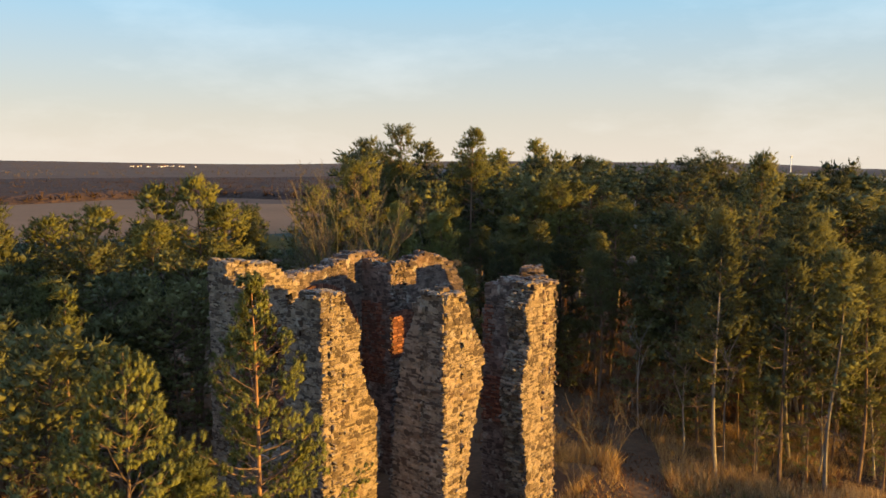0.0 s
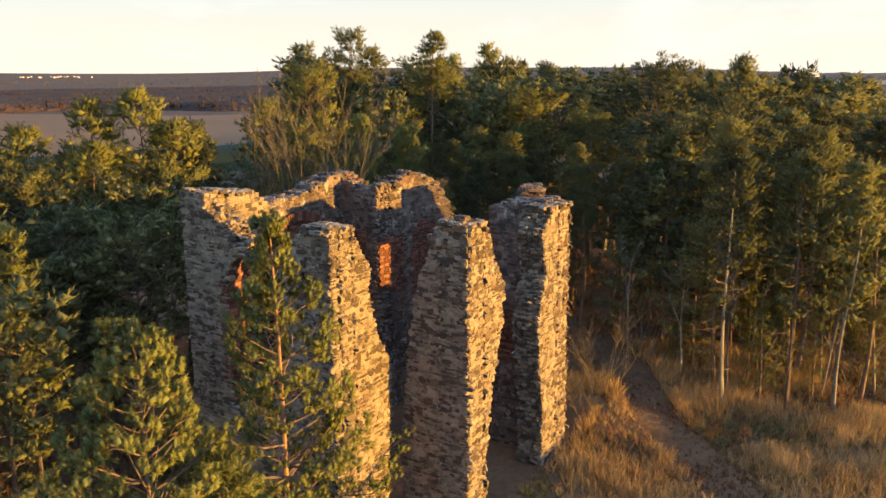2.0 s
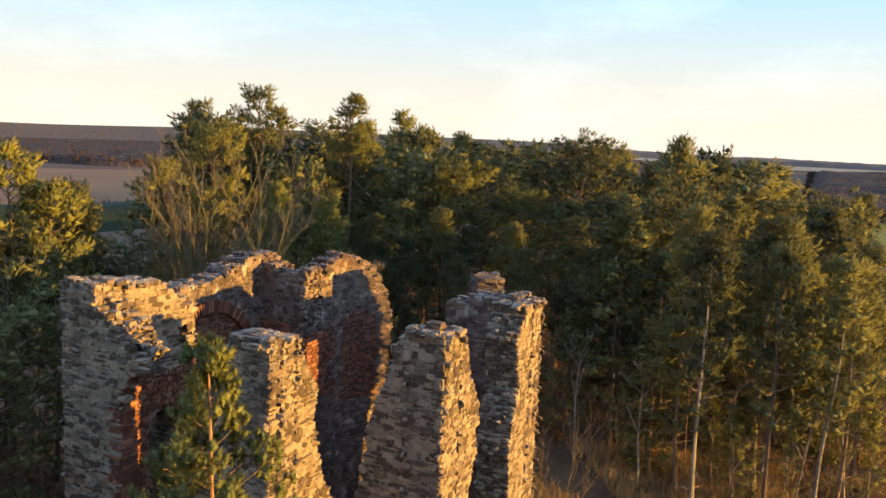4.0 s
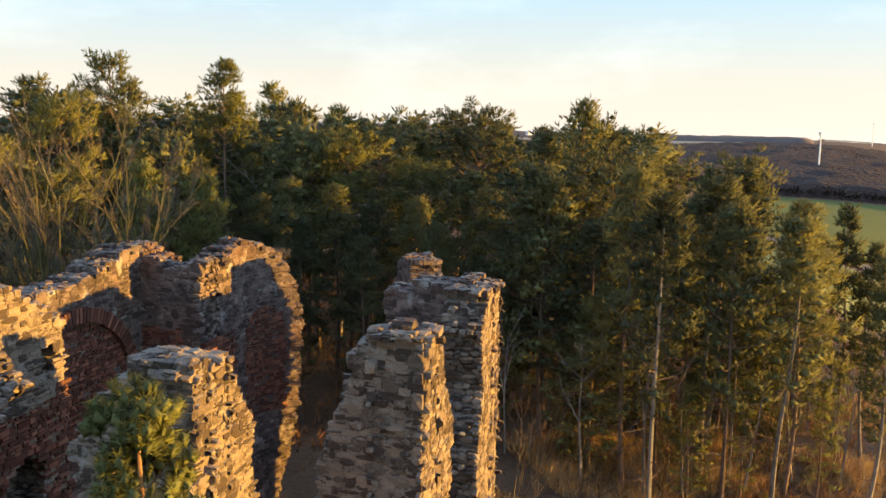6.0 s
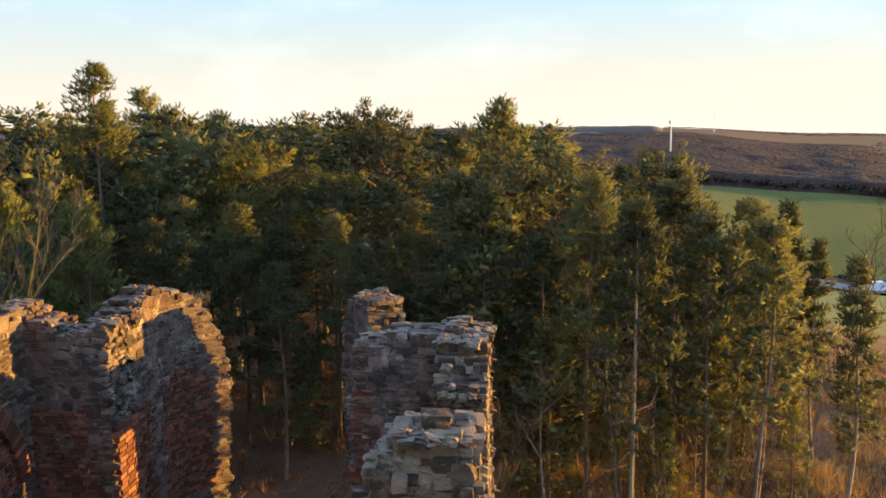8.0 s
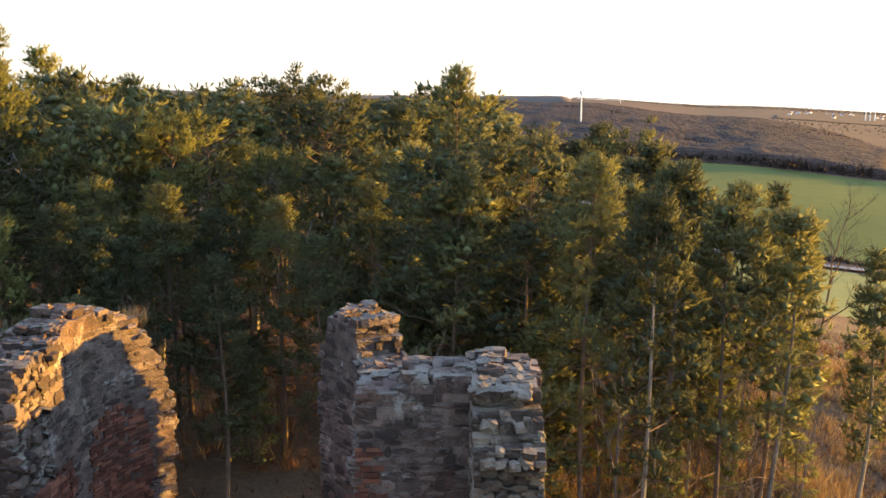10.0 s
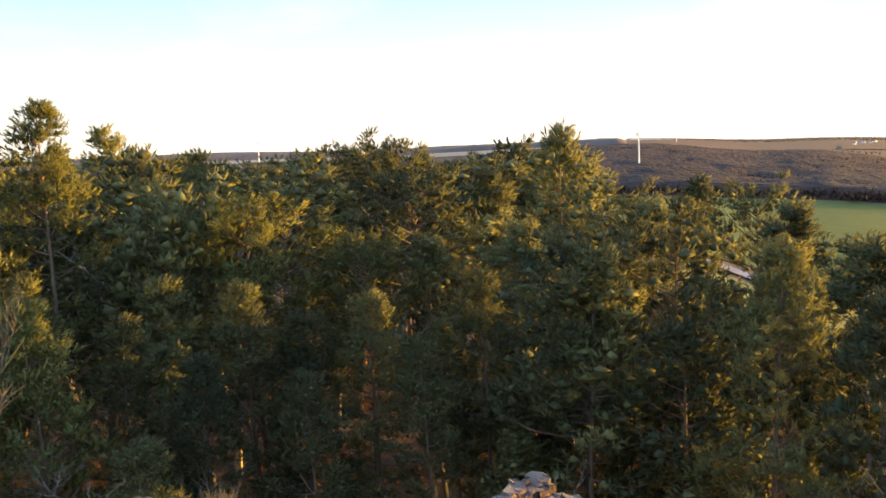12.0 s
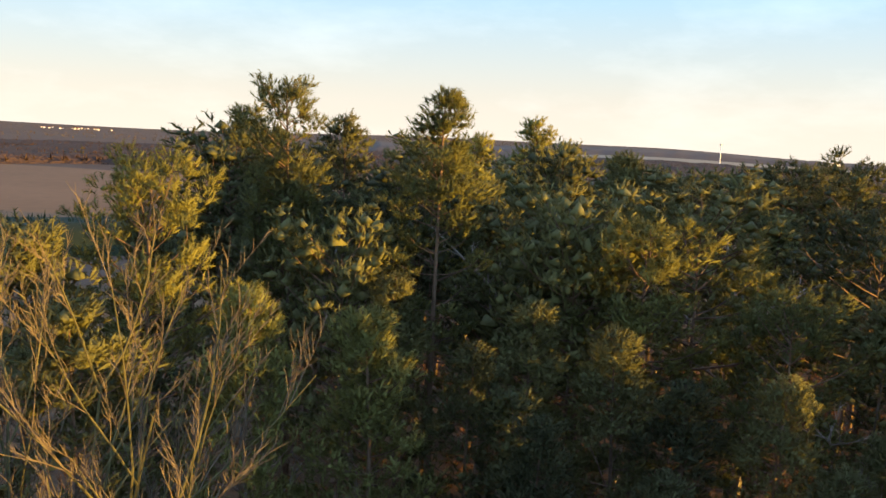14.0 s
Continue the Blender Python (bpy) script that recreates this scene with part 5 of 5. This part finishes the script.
woods("hedge_wood", FAR_WOOD, 420, (62, 86, lambda az: 418 - 2.2 * (az - 60), lambda az: 470 - 2.0 * (az - 60)), 7.0, 6, "bare hedge trees along the field")
woods("town_wood", FAR_WOOD, 500, (58, 88, K(780), K(1100)), 3.5, 8, "bare trees of the distant valley")
woods("far_ridge_wood", HAZED_WOOD, 4500, (50, 90, K(2300), K(4400)), 7.0, 9, "hazy woods on the farthest ridge")
woods("road_hedge", FAR_WOOD, 260, (50, 90, lambda az: 209 + ROAD(az), lambda az: 213 + ROAD(az)), 3.2, 10, "low bare hedge along the road")


def box(pile, x0, y0, z0, x1, y1, z1):
    v = [(x, y, z) for z in (z0, z1) for x, y in ((x0, y0), (x1, y0), (x1, y1), (x0, y1))]
    pile.add(v, [(0, 3, 2, 1), (4, 5, 6, 7), (0, 1, 5, 4), (1, 2, 6, 5), (2, 3, 7, 6), (3, 0, 4, 7)])


def mast(x, y, height, cabin):
    thing = new("radio_mast")
    z = land(x, y)
    pole = Pile()
    tube(pole, [Vector((0, 0, 0)), Vector((0, 0, height * 0.6)), Vector((0, 0, height))], [0.55, 0.45, 0.25], 8)
    part("pole", pole.mesh("pole", WHITE), thing)
    for k in range(3):
        p = Pile()
        a0 = k * 2.1
        box(p, math.cos(a0) * 0.9 - 0.25, math.sin(a0) * 0.9 - 0.25, height * 0.90, math.cos(a0) * 0.9 + 0.25, math.sin(a0) * 0.9 + 0.25, height * 0.985)
        part("antenna", p.mesh("antenna", STEEL), thing)
    if cabin:
        p = Pile()
        box(p, -5.5, -1.5, 0, -2.0, 1.5, 3.0)
        part("cabin", p.mesh("cabin", WHITE), thing)
    thing.matrix_basis = Matrix.Translation((x, y, z))
    return tagged(thing, "tall white radio mast on the far ridge", "mast", "radio masts")


mast(401.9, 349.5, 24.0, True)
mast(351.6, 768.4, 23.0, False)
x, y = polar(53.2, 1500)
mast(x, y, 38.0, False)


def house():
    thing = new("village_house")
    w, rf = Pile(), Pile()
    box(w, -6, -4.5, -1, 6, 4.5, 5)
    v = [(-6.5, -5, 5), (6.5, -5, 5), (6.5, 5, 5), (-6.5, 5, 5), (-6.5, 0, 9), (6.5, 0, 9)]
    rf.add(v, [(0, 1, 5, 4), (2, 3, 4, 5), (0, 4, 3), (1, 2, 5), (0, 3, 2, 1)])
    part("wall", w.mesh("wall", WHITE), thing)
    part("roof", rf.mesh("roof", ROOF), thing)
    return tagged(thing, "small white house of a distant village", "house", "distant houses")


first_house = house()
spots = [(-16.4, 2450)]
hr = random.Random(9)
spots += [(hr.uniform(-18.5, -14.0), hr.uniform(2350, 2600)) for _ in range(16)]
spots += [(hr.uniform(63.5, 77.0), hr.uniform(1200, 1750)) for _ in range(46)]
for i, (az, d) in enumerate(spots):
    x, y = polar(az, d)
    s = hr.uniform(0.45, 0.95)
    m = Matrix.LocRotScale((x, y, land(x, y) + 5), Euler((0, 0, hr.uniform(0, 3))), (s, s, s))
    if i == 0:
        first_house.matrix_basis = m
    else:
        copy_thing(first_house, m)
for az in (68.0, 68.25, 68.5):
    x, y = polar(az, 1450)
    p = Pile()
    tube(p, [Vector((0, 0, 0)), Vector((0, 0, 15))], [0.9, 0.7], 10)
    st = new("chimney_stack")
    part("shaft", p.mesh("shaft", WHITE), st)
    st.matrix_basis = Matrix.Translation((x, y, land(x, y)))
    tagged(st, "pale industrial chimney of the distant town", "chimney", "industrial chimneys")
p, rf = Pile(), Pile()
hall = new("farm_hall")
box(p, -14, -6, -2, 14, 6, 6)
part("wall", p.mesh("wall", WHITE), hall)
rf.add([(-14.5, -6.5, 6), (14.5, -6.5, 6), (14.5, 6.5, 6), (-14.5, 6.5, 6), (-14.5, 0, 8.5), (14.5, 0, 8.5)], [(0, 1, 5, 4), (2, 3, 4, 5), (0, 4, 3), (1, 2, 5), (0, 3, 2, 1)])
part("roof", rf.mesh("roof", STEEL), hall)
x, y = polar(32.0, 1080)
hall.matrix_basis = Matrix.LocRotScale((x, y, land(x, y) + 5), None, (0.4, 0.5, 0.5))
tagged(hall, "long white farm hall on the ridge", "building")


def van(az, d, turn):
    thing = new("delivery_van")
    body, cab = Pile(), Pile()
    v = [(-2.4, -0.95, 0.45), (2.4, -0.95, 0.45), (2.4, 0.95, 0.45), (-2.4, 0.95, 0.45), (-2.4, -0.95, 2.3), (1.2, -0.9, 2.3), (1.2, 0.9, 2.3), (-2.4, 0.95, 2.3),
         (2.4, -0.92, 1.2), (2.4, 0.92, 1.2)]
    body.add(v, [(0, 3, 2, 1), (4, 5, 6, 7), (0, 1, 8, 5, 4), (3, 7, 6, 9, 2), (0, 4, 7, 3), (1, 2, 9, 8), (8, 9, 6, 5)])
    part("body", body.mesh("body", WHITE), thing)
    cab.add([(2.30, -0.8, 1.33), (2.30, 0.8, 1.33), (1.38, 0.78, 2.18), (1.38, -0.78, 2.18)], [(0, 1, 2, 3)])
    g = cab.mesh("windscreen", GLASS)
    ob = part("windscreen", g, thing)
    ob.matrix_basis = Matrix.Translation((0.06, 0, 0.03))
    for sx in (-1.5, 1.5):
        for sy in (-0.9, 0.9):
            wheel = Pile()
            tube(wheel, [Vector((sx, sy - 0.12, 0.36)), Vector((sx, sy + 0.12, 0.36))], [0.36, 0.36], 12)
            part("wheel", wheel.mesh("wheel", RUBBER), thing)
    x, y = polar(az, d)
    thing.matrix_basis = pose(x, y, land(x, y) + 0.5, 0, 0, turn)
    return tagged(thing, "white delivery van on the country road", "vehicle")


van(64.0, 198, -30)
lay_pieces()
